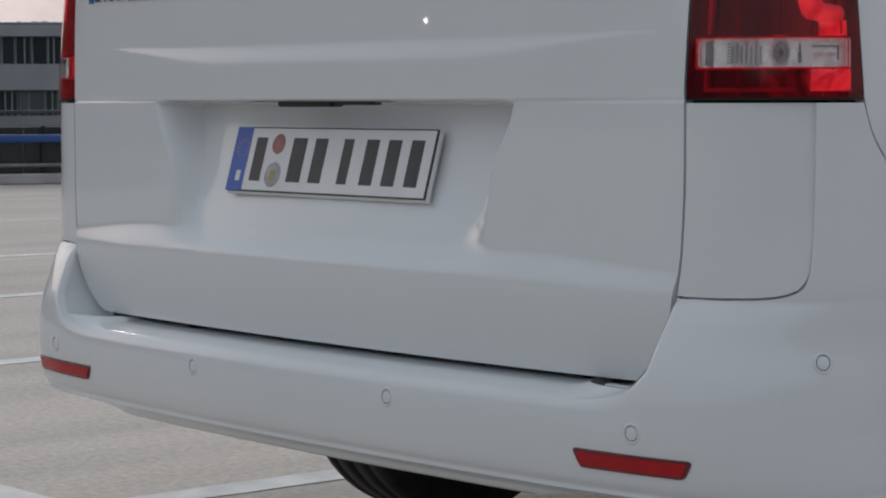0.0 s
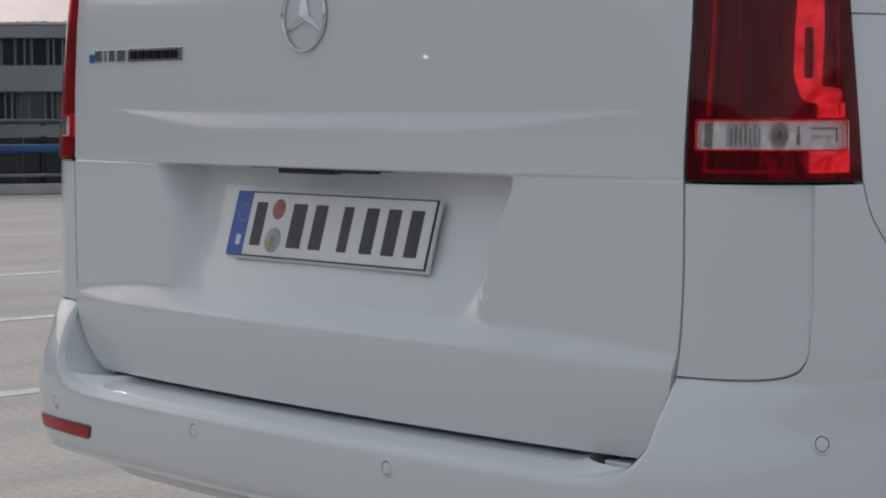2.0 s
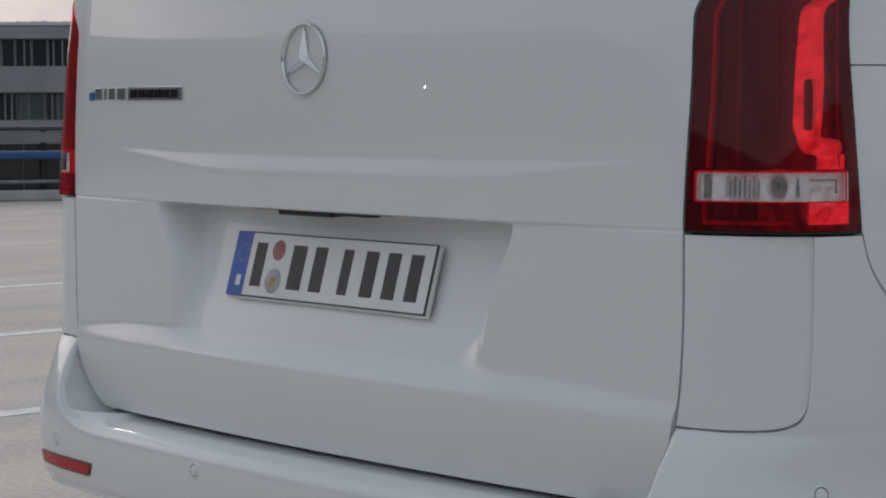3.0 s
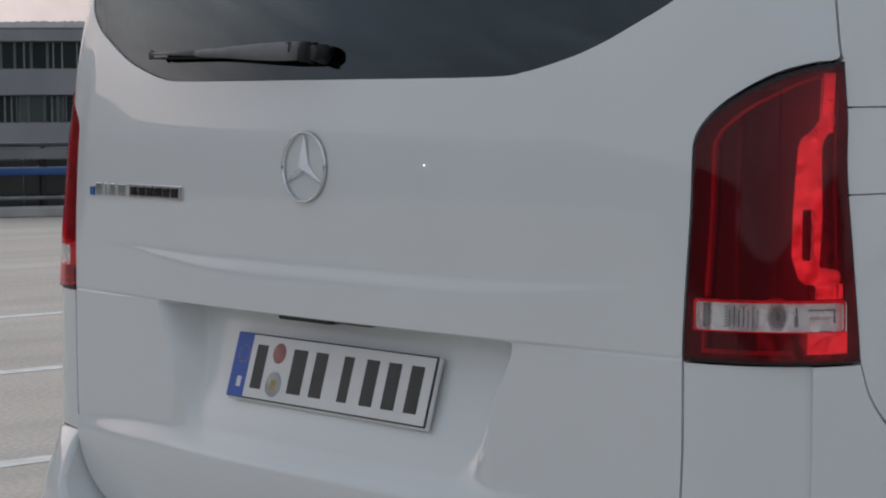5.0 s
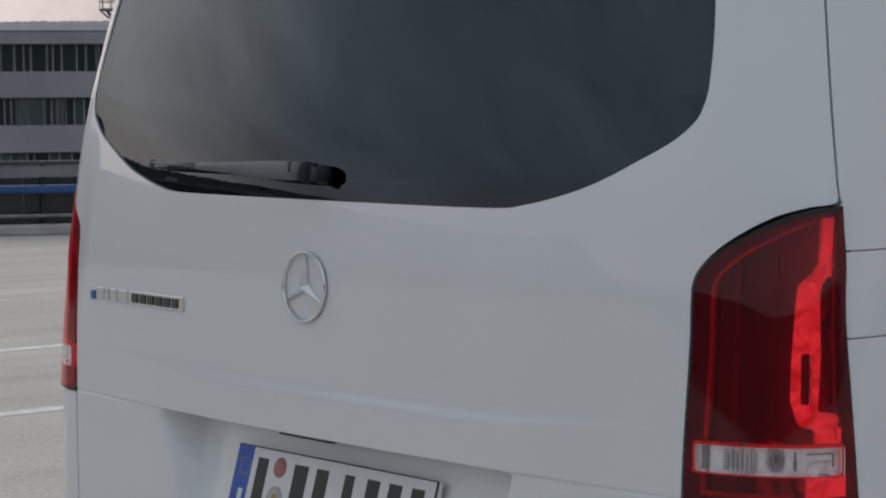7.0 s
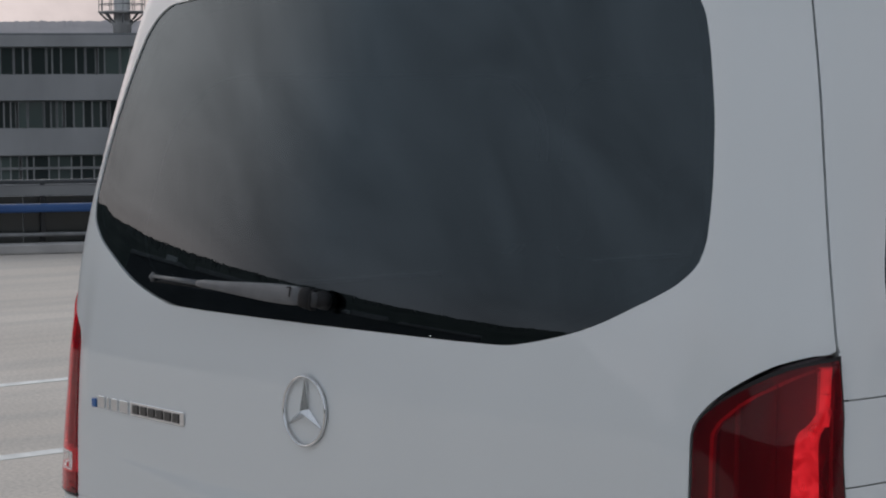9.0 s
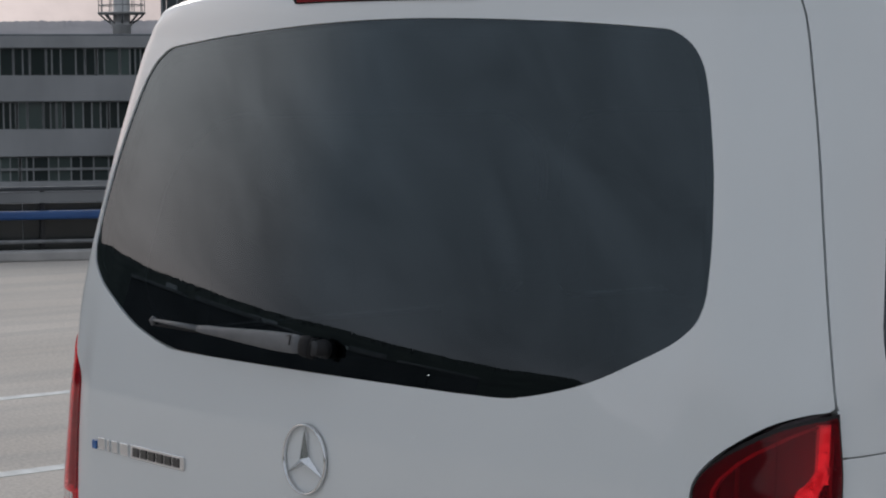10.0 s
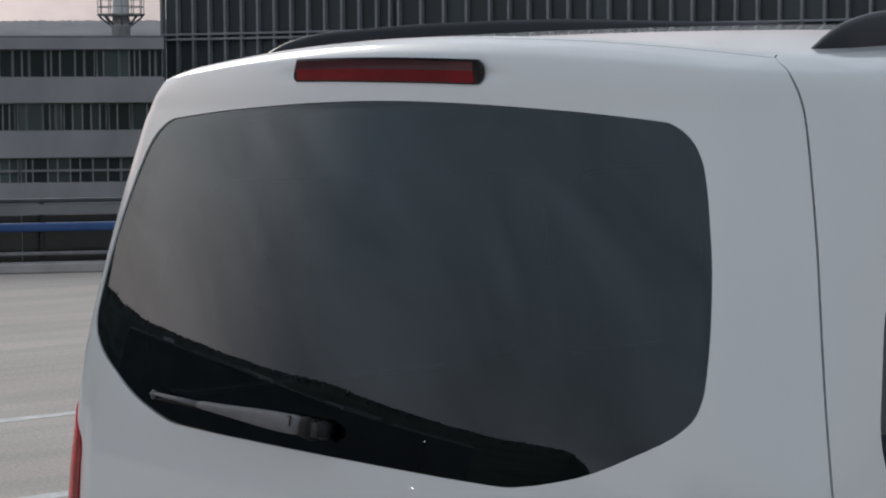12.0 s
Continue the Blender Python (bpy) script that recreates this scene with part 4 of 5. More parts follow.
# bumper
MID_Y = [(0.24, 0.13), (0.27, 0.05), (0.295, 0.004), (0.315, -0.020), (0.330, -0.028), (0.341, -0.0385), (0.3445, -0.0445), (0.348, -0.0432), (0.365, -0.0510), (0.40, -0.057), (0.45, -0.061), (0.475, -0.058), (0.495, -0.045), (0.53, -0.012), (0.60, 0.075)]
MID_Z = [(0.24, 0.322), (0.27, 0.324), (0.295, 0.329), (0.315, 0.336), (0.330, 0.346), (0.341, 0.3535), (0.3445, 0.3572), (0.348, 0.3615), (0.365, 0.3740), (0.40, 0.402), (0.45, 0.450), (0.475, 0.474), (0.495, 0.489), (0.53, 0.4995), (0.60, 0.5045)]
END_Y = [(0.24, 0.13), (0.27, 0.05), (0.295, 0.002), (0.315, -0.022), (0.330, -0.030), (0.341, -0.0420), (0.3445, -0.0485), (0.348, -0.0472), (0.365, -0.0555), (0.40, -0.062), (0.45, -0.066), (0.48, -0.065), (0.52, -0.059), (0.56, -0.046), (0.60, -0.027), (0.622, -0.012), (0.636, -0.0015), (0.66, 0.0), (0.92, 0.0)]
END_Z = [(0.24, 0.322), (0.27, 0.324), (0.295, 0.329), (0.315, 0.337), (0.330, 0.348), (0.341, 0.356), (0.3445, 0.3597), (0.348, 0.3640), (0.365, 0.3765), (0.40, 0.404), (0.45, 0.45), (0.92, 0.92)]


# the bumper's rounded rim round the tailgate's lower corner, in (v, |s|)
RIM = [(0.485, 0.60), (0.492, 0.66), (0.502, 0.716), (0.512, 0.737), (0.525, 0.750), (0.539, 0.761), (0.551, 0.7645), (0.579, 0.7690), (0.613, 0.7738), (0.637, 0.7772), (0.90, 0.79)]


def bumper_at(s, v):
    a, sg = abs(s), (1 if s >= 0 else -1)
    w = ease(0.58, 0.772, a)
    y0 = table(v, MID_Y) * (1 - w) + table(v, END_Y) * w
    z = table(v, MID_Z) * (1 - w) + table(v, END_Z) * w
    px, py, nx, ny = plan(a)
    skin_y = table(z, REAR)
    out = (skin_y - y0) * (1 - 0.80 * ease(0.82, 1.10, a))
    k = table(max(z, 0.45), HALF) / 0.974
    d = min(1.0, max(0.0, (a - table(v, RIM)) / 0.012))
    out -= 0.012 * (1 - math.sqrt(1 - (1 - d) ** 2)) * w * (1 - ease(0.60, 0.64, v))
    tuck = 0.016 * ease(0.72, 0.92, a) * (1 - ease(0.56, 0.66, v))
    return sg * (px * k + nx * out - tuck * 0.8), py + skin_y * (1 - ease(1.1, 1.5, a)) + ny * out + tuck * 0.68, z


def clear_of_gate(s, v):
    """Keeps the bumper below the tailgate or beside it."""
    z = bumper_at(s, v)[2]
    return max(0.5060 - z, abs(s) - (table(z, RIM) if z < 0.637 else table(z, GATE) + 0.0008))


bump_s = steps((-1.30, -1.0, 0.02), (-1.0, -0.70, 0.006), (-0.70, 0.70, 0.014), (0.70, 1.0, 0.006), (1.0, 1.30, 0.012))
bump_v = steps((0.24, 0.32, 0.008), (0.32, 0.338, 0.003), (0.338, 0.355, 0.001), (0.355, 0.44, 0.01), (0.44, 0.49, 0.006), (0.49, 0.57, 0.003), (0.57, 0.624, 0.006), (0.624, 0.660, 0.0015), (0.66, 0.90, 0.012))
bump_fs = [lambda s, v: v - 0.241 - 0.098 * ease(0.30, 0.66, abs(s)), inside(ARC, G), below(0.8975 - G), clear_of_gate, lambda s, v: max(0.6335 - v, abs(s) - table(v + 0.0008, COVER) - G * 0.10), arch(0.99)]
bumper = skin("rear_bumper", PAINT, van, bump_s, bump_v, bump_fs, bumper_at, "white painted rear bumper with parking sensors", flange=0.07)


def on_bumper(x, z):
    """Skin coordinates of the place on the bumper at x, z."""
    s, v = x, z
    for _ in range(30):
        p = bumper_at(s, v)
        s += 0.8 * (x - p[0])
        v += 0.8 * (z - p[2])
    return s, v


jamb_s = steps((0.70, 1.02, 0.01))
for sg in (-1, 1):
    rows = []
    bm = bmesh.new()
    for v in steps((0.497, 0.53, 0.003), (0.53, 0.636, 0.006)):
        p0 = Vector(bumper_at(*on_bumper(sg * table(v, RIM), v)))
        p1 = Vector(body_at(sg * (table(v, GATE) + 0.004), v - 0.014 * (1 - ease(0.505, 0.54, v)), -0.010))
        row = []
        for k in (0.0, 0.06, 0.15, 0.3, 0.5, 0.7, 0.85, 0.94, 1.0):
            kx, ky = k**1.6, 1 - (1 - k) ** 1.6
            row.append(bm.verts.new((p0.x + (p1.x - p0.x) * kx, p0.y + (p1.y - p0.y) * ky - 0.001 * (1 - k), p0.z + (p1.z - p0.z) * kx)))
        rows.append(row)
    for ra, rb in zip(rows, rows[1:]):
        for i in range(8):
            bm.faces.new((ra[i], rb[i], rb[i + 1], ra[i + 1]))
    part("bumper_return", smooth(bm), PAINT, van)
    part("shelf_end", box(0.125 if sg < 0 else 0.085, 0.070, 0.012, (sg * (0.6475 if sg < 0 else 0.680), 0.068, 0.4935 if sg < 0 else 0.4962), 0.002), PAINT, van)
    skin("tailgate_jamb", PAINT, van, jamb_s if sg > 0 else mirrored(jamb_s), steps((0.47, 0.88, 0.01)), [above(0.472), lambda s, v: max(abs(s) - 0.85, 0.66 - v), lambda s, v: max(abs(s) - 0.71, v - 0.53)], lambda s, v: body_at(s, v, -0.012), "", flange=0.0)


def sensor(s, v):
    m = upright_on(bumper_at, s, v, 0.0)
    disc = lathe([(0.0, 0.0012), (0.0086, 0.0012), (0.0096, 0.0006), (0.0099, -0.006)], 28, "Z")
    ring_ = lathe([(0.0108, -0.004), (0.0108, 0.0006), (0.0115, 0.0016), (0.0138, 0.0014), (0.0155, -0.0004), (0.0155, -0.004)], 28, "Z")
    groove = lathe([(0.0098, 0.0002), (0.0110, 0.0002)], 28, "Z")
    o = part("parking_sensor", ring_, PAINT, bumper)
    o.matrix_world = m
    part("sensor_face", disc, PAINT, o)
    part("sensor_gap", groove, DARK_GAP, o, "dark gap round the sensor")


for x, z in ((-0.754, 0.450), (-0.26, 0.453), (0.26, 0.453), (0.754, 0.450)):
    sensor(*on_bumper(x, z))
for sg in (-1, 1):
    sensor(sg * 0.990, 0.554)

# red reflectors in the bumper
for sg in (-1, 1):
    def refl(s, v, sg=sg):
        x, y, z = bumper_at(s, v)
        return x, y - 0.002, z
    vs_ = steps((0.384, 0.422, 0.002))
    gs = steps((0.62, 0.86, 0.003))
    def slab(s, v, g=0.0):
        lo = 0.641 + (0.4185 - v) * 0.45 - (0.022 if s < 0 else -0.002)
        hi = 0.840 - (0.4185 - v) * 0.35
        cu, cv = (lo + hi) / 2, 0.40325
        du, dv = abs(abs(s) - cu) - (hi - lo) / 2 + 0.006, abs(v - cv) - 0.01525 + 0.006
        return 0.006 - math.hypot(max(du, 0), max(dv, 0)) - min(max(du, dv), 0) - g
    lens_ = skin("reflector", REFLECTOR, bumper, gs if sg > 0 else mirrored(gs), vs_, [slab], refl, "red bumper reflector", flange=0.006)
    skin("reflector_core", REFLECTOR_CORE, lens_, gs if sg > 0 else mirrored(gs), vs_, [lambda s, v: slab(s, v, 0.0045)], lambda s, v: Vector(refl(s, v)) + Vector((0, -0.0012, 0)), "bright red prism field", flange=0.002)

# tail lamps
HOOK = [(1.020, 1.222, 0.012), (1.004, 1.203, 0.013), (0.989, 1.182, 0.022), (0.985, 1.10, 0.0265), (0.981, 1.045, 0.025), (0.984, 1.024, 0.020), (1.0, 1.014, 0.013), (1.03, 1.0125, 0.011)]
for sg in (-1, 1):
    S = (lambda ss: ss) if sg > 0 else mirrored
    ls, lv = S(steps((0.77, 1.08, 0.005))), steps((0.893, 0.93, 0.006), (0.93, 0.99, 0.003), (0.99, 1.18, 0.01), (1.18, 1.31, 0.004))
    fine_v = steps((0.905, 0.990, 0.001), (0.990, 1.29, 0.001))
    near = sg > 0
    gate_gap = 0.0035 if sg > 0 else 0.0
    shell = [outside(GATE, gate_gap), inside(LAMP_OUT, 0.001), above(0.8985), below(1.3025)]
    rim_w = 0.0065
    edge = lambda s, v: min(outside(GATE, gate_gap)(s, v) + (0.005 if near else 0.007) * (1 - ease(1.20, 1.27, v) * near), inside(LAMP_OUT, 0.001)(s, v) + 0.004, v - 0.8985 + 0.003, 1.3025 - v + 0.004)
    strip = lambda g: (lambda s, v: min(v - 0.9425, 0.9800 - v, abs(s) - 0.806, 1.040 - abs(s)) - g)
    lens_at = lambda s, v: body_at(s, v, 0.003 + 0.005 * ease(0.84, 0.96, abs(s)) * (1 - ease(1.03, 1.07, abs(s))))
    lamp = skin("tail_lamp", RED_LENS, van, ls, lv, shell + [lambda s, v: edge(s, v) - rim_w, lambda s, v: -strip(0)(s, v)], lens_at, "tall red tail lamp with a clear reversing strip", flange=0.004)
    lamp.visible_shadow = False
    skin("lamp_rim", SMOKED, lamp, ls, lv, shell + [lambda s, v: rim_w - edge(s, v)], lens_at, "black lamp rim", flange=0.02)
    clear = skin("reversing_lens", CLEAR_LENS, lamp, ls, lv, [strip(0.0)], lens_at, "clear reversing lamp lens", flange=0.003)
    clear.visible_shadow = False
    skin("strip_frame", SILVER, clear, ls, lv, [strip(-0.0015), lambda s, v: 0.0013 - strip(-0.0015)(s, v)], lambda s, v: Vector(lens_at(s, v)) - Vector((0, 0, 0.0002)), "pale rim of the reversing lens", flange=0.007)
    skin("lamp_housing", HOUSING, lamp, ls, lv, [outside(GATE, 0.004), inside(LAMP_OUT, 0.001), above(0.8985), below(1.3025)], lambda s, v: body_at(s, v, -0.060 + (0.042 * ease(0.84, 0.94, abs(s)) if near else 0.0)), "mirrored lamp housing", flange=0.0)
    # silver reversing reflector with ribs
    def ribbed(s, v):
        a = abs(s)
        d = 0.007 + 0.007 * (0.5 + 0.5 * math.sin((a - 0.857) * 700)) * ease(0.855, 0.860, a) * (1 - ease(0.898, 0.904, a))
        d += 0.014 * math.exp(-(((a - 0.932) / 0.011) ** 2 + ((v - 0.961) / 0.016) ** 2))
        d += 0.008 * math.exp(-(((a - 0.821) / 0.003) ** 2))
        d += 0.010 * ease(0.985, 0.992, a) * (1 - ease(1.022, 1.030, a)) * (1 - ease(0.957, 0.960, v))
        return body_at(s, v, -d)
    skin("reversing_reflector", SILVER, lamp, S(steps((0.80, 1.05, 0.002))), steps((0.938, 0.985, 0.0025)), [lambda s, v: min(v - 0.9400, 0.9825 - v, abs(s) - 0.7985, 1.0500 - abs(s))], ribbed, "silver ribbed reflector", flange=0.012)
    span = lambda a, b: (lambda s, v: min(v - a, b - v))
    bar_s = lambda a, b: (lambda s, v: min(abs(s) - a, b - abs(s)))
    # shade of the moulded ribs and cells, laid on as thin grey strips
    cells = [(0.8145, 0.8225, 0.9455, 0.9770)]                                                                  # end cell
    cells += [(0.8560 + 0.0075 * i, 0.8575 + 0.0075 * i, 0.9470, 0.9755 if i % 2 else 0.9700) for i in range(7)]   # upright ribs
    cells += [(0.8490, 0.8550, 0.9475 + 0.0042 * i, 0.9490 + 0.0042 * i) for i in range(7)]                         # cross ribs
    cells += [(0.9235 + 0.0034 * i, 0.9252 + 0.0034 * i, 0.9610 - 0.0046 * h, 0.9610 + 0.0046 * h) for i, h in enumerate((1.6, 2.7, 3.2, 3.3, 3.2, 2.7, 1.6))]
    cells += [(0.9620, 0.9680, 0.9480, 0.9620), (0.9640, 0.9665, 0.9620, 0.9730), (0.9850, 1.0280, 0.9690, 0.9708), (1.0290, 1.0310, 0.9520, 0.9708)]
    if near:
        for s0, s1, v0, v1 in cells:
            skin("reflector_rib", STRIP_SHADE, lamp, S(steps((s0, s1, 0.003))), steps((v0, v1, 0.006)), [lambda s, v: 1.0], lambda s, v: body_at(s, v, -0.0052), "", flange=0.002)
    skin("lamp_bowl", BOWL_DARK, lamp, ls, lv, [lambda s, v: min(v - 0.986, 1.205 - v), lambda s, v: min(abs(s) - 0.988, 1.046 - abs(s))], lambda s, v: body_at(s, v, -0.014 + 0.006 * math.sin(abs(s) * 110) * math.sin(v * 60)), "dark bowl beside the light guide", flange=0.006)
    skin("lamp_bowl", BOWL, lamp, ls, lv, [lambda s, v: min(v - 0.903, 0.941 - v), lambda s, v: min(abs(s) - 0.90, 1.058 - abs(s))], lambda s, v: body_at(s, v, -0.014 + 0.005 * math.sin(abs(s) * 130)), "", flange=0.006)
    if near:
        mask = outside(GATE, 0.002)
        skin("lamp_mask", SMOKED, lamp, ls, lv, [span(0.904, 1.262), mask, lambda s, v: 0.0225 + 0.006 * ease(1.0, 0.9, v) - mask(s, v)], lambda s, v: body_at(s, v, -0.012), "dark mask along the lamp's inner edge", flange=0.0)
    # light guides and reflectors
    def facets(d, bow=0.0, mid=0.972):
        return lambda s, v: body_at(s, v, -d - bow * ((abs(s) - mid) / 0.025) ** 2 )
    def hook(s, v):
        """Distance inside the hooked light guide, and how far across it."""
        best = (-1.0, 1.0)
        for (s0, v0, r0), (s1, v1, r1) in zip(HOOK, HOOK[1:]):
            ds, dv = s1 - s0, v1 - v0
            k = min(1.0, max(0.0, ((abs(s) - s0) * ds + (v - v0) * dv) / (ds * ds + dv * dv)))
            d, r = math.hypot(abs(s) - s0 - k * ds, v - v0 - k * dv), r0 + k * (r1 - r0)
            best = max(best, (r - d, d / r))
        return best
    slit = lambda s, v: math.hypot(max(abs(abs(s) - 0.9845 - 0.02 * (v - 1.07)) - 0.0060, 0), max(abs(v - 1.070) - 0.030, 0)) - 0.0042
    hook_s = S(steps((0.95, 1.05, 0.0025)))
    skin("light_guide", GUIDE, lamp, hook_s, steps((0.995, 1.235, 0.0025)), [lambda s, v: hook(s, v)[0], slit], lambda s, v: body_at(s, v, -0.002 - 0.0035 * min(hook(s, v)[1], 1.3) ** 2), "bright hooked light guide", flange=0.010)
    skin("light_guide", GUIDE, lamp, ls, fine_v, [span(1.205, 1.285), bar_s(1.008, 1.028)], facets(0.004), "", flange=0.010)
    skin("lamp_divider", DARK_GAP, lamp, S(steps((0.925, 0.94, 0.001))), fine_v, [span(0.985, 1.262), bar_s(0.9318, 0.9334)], facets(0.004), "", flange=0.012)
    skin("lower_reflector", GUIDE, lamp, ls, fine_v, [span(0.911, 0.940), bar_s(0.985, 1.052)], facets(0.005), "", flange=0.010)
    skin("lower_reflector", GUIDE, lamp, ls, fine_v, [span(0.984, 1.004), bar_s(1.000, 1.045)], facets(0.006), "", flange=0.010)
    # added slanting planes to brighten the far lamp: bright towards van's middle, dark behind
    for lo, hi in ((0.986, 1.235), (0.904, 0.941)):
        for off, m_, nm in ((0.868, EDGE_GUIDE, "side_reflector"), (0.871, HOUSING, "reflector_back")):
            bm = bmesh.new()
            rows = [[bm.verts.new(body_at(sg * (off + 0.004 - 0.7 * d), v, -d)) for d in (0.003, 0.02, 0.04, 0.056)] for v in steps((lo, hi, 0.02))]
            for ra, rb in zip(rows, rows[1:]):
                for i in range(3):
                    bm.faces.new((ra[i], rb[i], rb[i + 1], ra[i + 1]))
            part(nm, smooth(bm), m_, lamp)
    # thin light guide that follows the lamp's outline inside
    inset_ = outside(GATE, 0.026)
    skin("edge_guide", EDGE_GUIDE, lamp, ls, fine_v, [span(0.986, 1.2845), inset_, lambda s, v: 0.006 - inset_(s, v), lambda s, v: 1.020 - abs(s)], facets(0.006), "red edge light guide", flange=0.008)
    skin("edge_guide", EDGE_GUIDE, lamp, ls, fine_v, [span(0.910, 0.9155), bar_s(0.812, 0.957)], facets(0.006), "", flange=0.008)
    skin("edge_guide", EDGE_GUIDE, lamp, ls, fine_v, [span(0.9155, 0.939), bar_s(0.812, 0.817)], facets(0.006), "", flange=0.008)
    skin("edge_guide", EDGE_GUIDE, lamp, ls, fine_v, [span(0.986, 1.29), bar_s(1.034, 1.037)], facets(0.006), "", flange=0.006)

# high brake lamp above the window
bl_s, bl_v = steps((-0.30, -0.25, 0.003), (-0.25, 0.25, 0.01), (0.25, 0.30, 0.003)), steps((1.87, 1.93, 0.003))
def bl_box(s, v, g=0.0):
    du, dv = abs(s + 0.001) - 0.277 + 0.013, abs(v - bl_mid(s)) - 0.0162 + 0.013
    return 0.013 - math.hypot(max(du, 0), max(dv, 0)) - min(max(du, dv), 0) - g


bl_at = lambda lift: (lambda s, v: body_at(s, v, (lift + 0.002 + 0.45 * max(v - bl_mid(s) + 0.0165, 0)) * (1 - ease(0.256, 0.295, abs(s)))))   # its face stands upright
brake = skin("high_brake_lamp", SMOKED, van, bl_s, bl_v, [bl_box], bl_at(0.0), "dark red high brake lamp in a black surround", flange=0.02)
skin("brake_lens", BRAKE_RED, brake, bl_s, bl_v, [lambda s, v: min(0.259 - abs(s + 0.001), v - bl_mid(s) + 0.0145, bl_mid(s) + 0.0005 - v)], bl_at(0.0012), "dark red brake lens", flange=0.004)
skin("brake_lens_top", BRAKE_DIM, brake, bl_s, steps((1.89, 1.93, 0.002)), [lambda s, v: min(0.259 - abs(s + 0.001), v - bl_mid(s) - 0.0005, bl_mid(s) + 0.0125 - v)], bl_at(0.0012), "smoked red upper part of the lens", flange=0.004)

# wiper, parked along the foot of the window
wiper = tagged(new("rear_wiper"), "")
wiper.parent = van


def glass_pt(s, v, up):
    return body_at(s, v, up)


hub_m = upright_on(body_at, 0.012, 1.322, 0.0)
hub = part("wiper_hub", lathe([(0.0, 0.030), (0.010, 0.030), (0.0125, 0.027), (0.0125, 0.010), (0.014, 0.008), (0.014, -0.004), (0.0, -0.004)], 32, "Z"), BLACK, wiper, "black wiper hub")
hub.matrix_world = hub_m


def wiper_bar(name, stations, mat_, label=""):
    """A bar along the glass: (s, v, lift, half height, half depth) at each station, with a soft back and a crowned face."""
    bm = bmesh.new()
    prev = None
    for s, v, up, half, deep in stations:
        ring_ = [bm.verts.new(glass_pt(s, v + k * half, up + u * deep)) for k, u in ((-1, -1), (-1, 0.1), (-0.86, 0.62), (-0.45, 0.95), (0.2, 1.0), (0.75, 0.75), (1, 0.1), (1, -1))]
        if prev:
            for k in range(8):
                bm.faces.new((prev[k], prev[(k + 1) % 8], ring_[(k + 1) % 8], ring_[k]))
        else:
            bm.faces.new(ring_)
        prev = ring_
    bm.faces.new(prev[::-1])
    bmesh.ops.recalc_face_normals(bm, faces=bm.faces)
    return part(name, smooth(bm), mat_, wiper, label)


arm_line = [(-0.338 + 0.322 * t, 1.332 - 0.002 * t, 0.022 + 0.008 * t, 0.0068 + 0.0085 * ease(0, 0.85, t) - (0.002 if t in (0.0, 1.0) else 0.0), 0.005) for t in (i / 16 for i in range(17))]
wiper_bar("wiper_arm", arm_line, GREY_PLASTIC, "grey plastic wiper arm")
wiper_bar("arm_notch", [(-0.052, 1.3435, 0.0353, 0.0012, 0.0012), (-0.040, 1.3435, 0.0353, 0.0012, 0.0012)], BLACK)
wiper_bar("arm_notch", [(-0.0425, 1.336, 0.0362, 0.0075, 0.0010), (-0.0400, 1.336, 0.0362, 0.0075, 0.0010)], BLACK)
wiper_bar("arm_cap", [(-0.017, 1.330, 0.030, 0.0155, 0.006), (-0.011, 1.3295, 0.030, 0.0165, 0.007), (0.000, 1.328, 0.029, 0.0165, 0.007), (0.006, 1.3265, 0.028, 0.0155, 0.006)], RUBBER, "black cap on the wiper arm")
wiper_bar("cap_collar", [(0.006, 1.326, 0.024, 0.0165, 0.007), (0.0075, 1.326, 0.025, 0.0172, 0.008), (0.0100, 1.326, 0.025, 0.0172, 0.008), (0.0120, 1.326, 0.024, 0.0160, 0.007)], RUBBER, "black collar of the pivot")
wiper_bar("pivot_knob", [(0.012, 1.3275, 0.018, 0.0130, 0.009), (0.021, 1.327, 0.018, 0.0130, 0.010), (0.029, 1.3265, 0.017, 0.0115, 0.009), (0.034, 1.326, 0.015, 0.0092, 0.007), (0.037, 1.326, 0.013, 0.0060, 0.005)], RUBBER, "black rounded pivot cap")
wiper_bar("blade_carrier", [(-0.500, 1.334, 0.017, 0.0026, 0.003), (-0.42, 1.3335, 0.020, 0.0034, 0.004), (-0.33, 1.332, 0.022, 0.0046, 0.005)], GREY_PLASTIC, "slim grey blade carrier")
wiper_bar("wiper_blade", [(-0.488 + 0.47 * i / 20, 1.3255 - 0.0025 * i / 20, 0.010, 0.0016 if i in (0, 20) else 0.0020, 0.008) for i in range(21)], RUBBER, "black rubber wiper blade")
part("blade_end", tube([glass_pt(-0.505, 1.325, 0.013), glass_pt(-0.504, 1.333, 0.017), glass_pt(-0.503, 1.340, 0.015)], [0.0045, 0.0060, 0.0040], 10), GREY_PLASTIC, wiper)

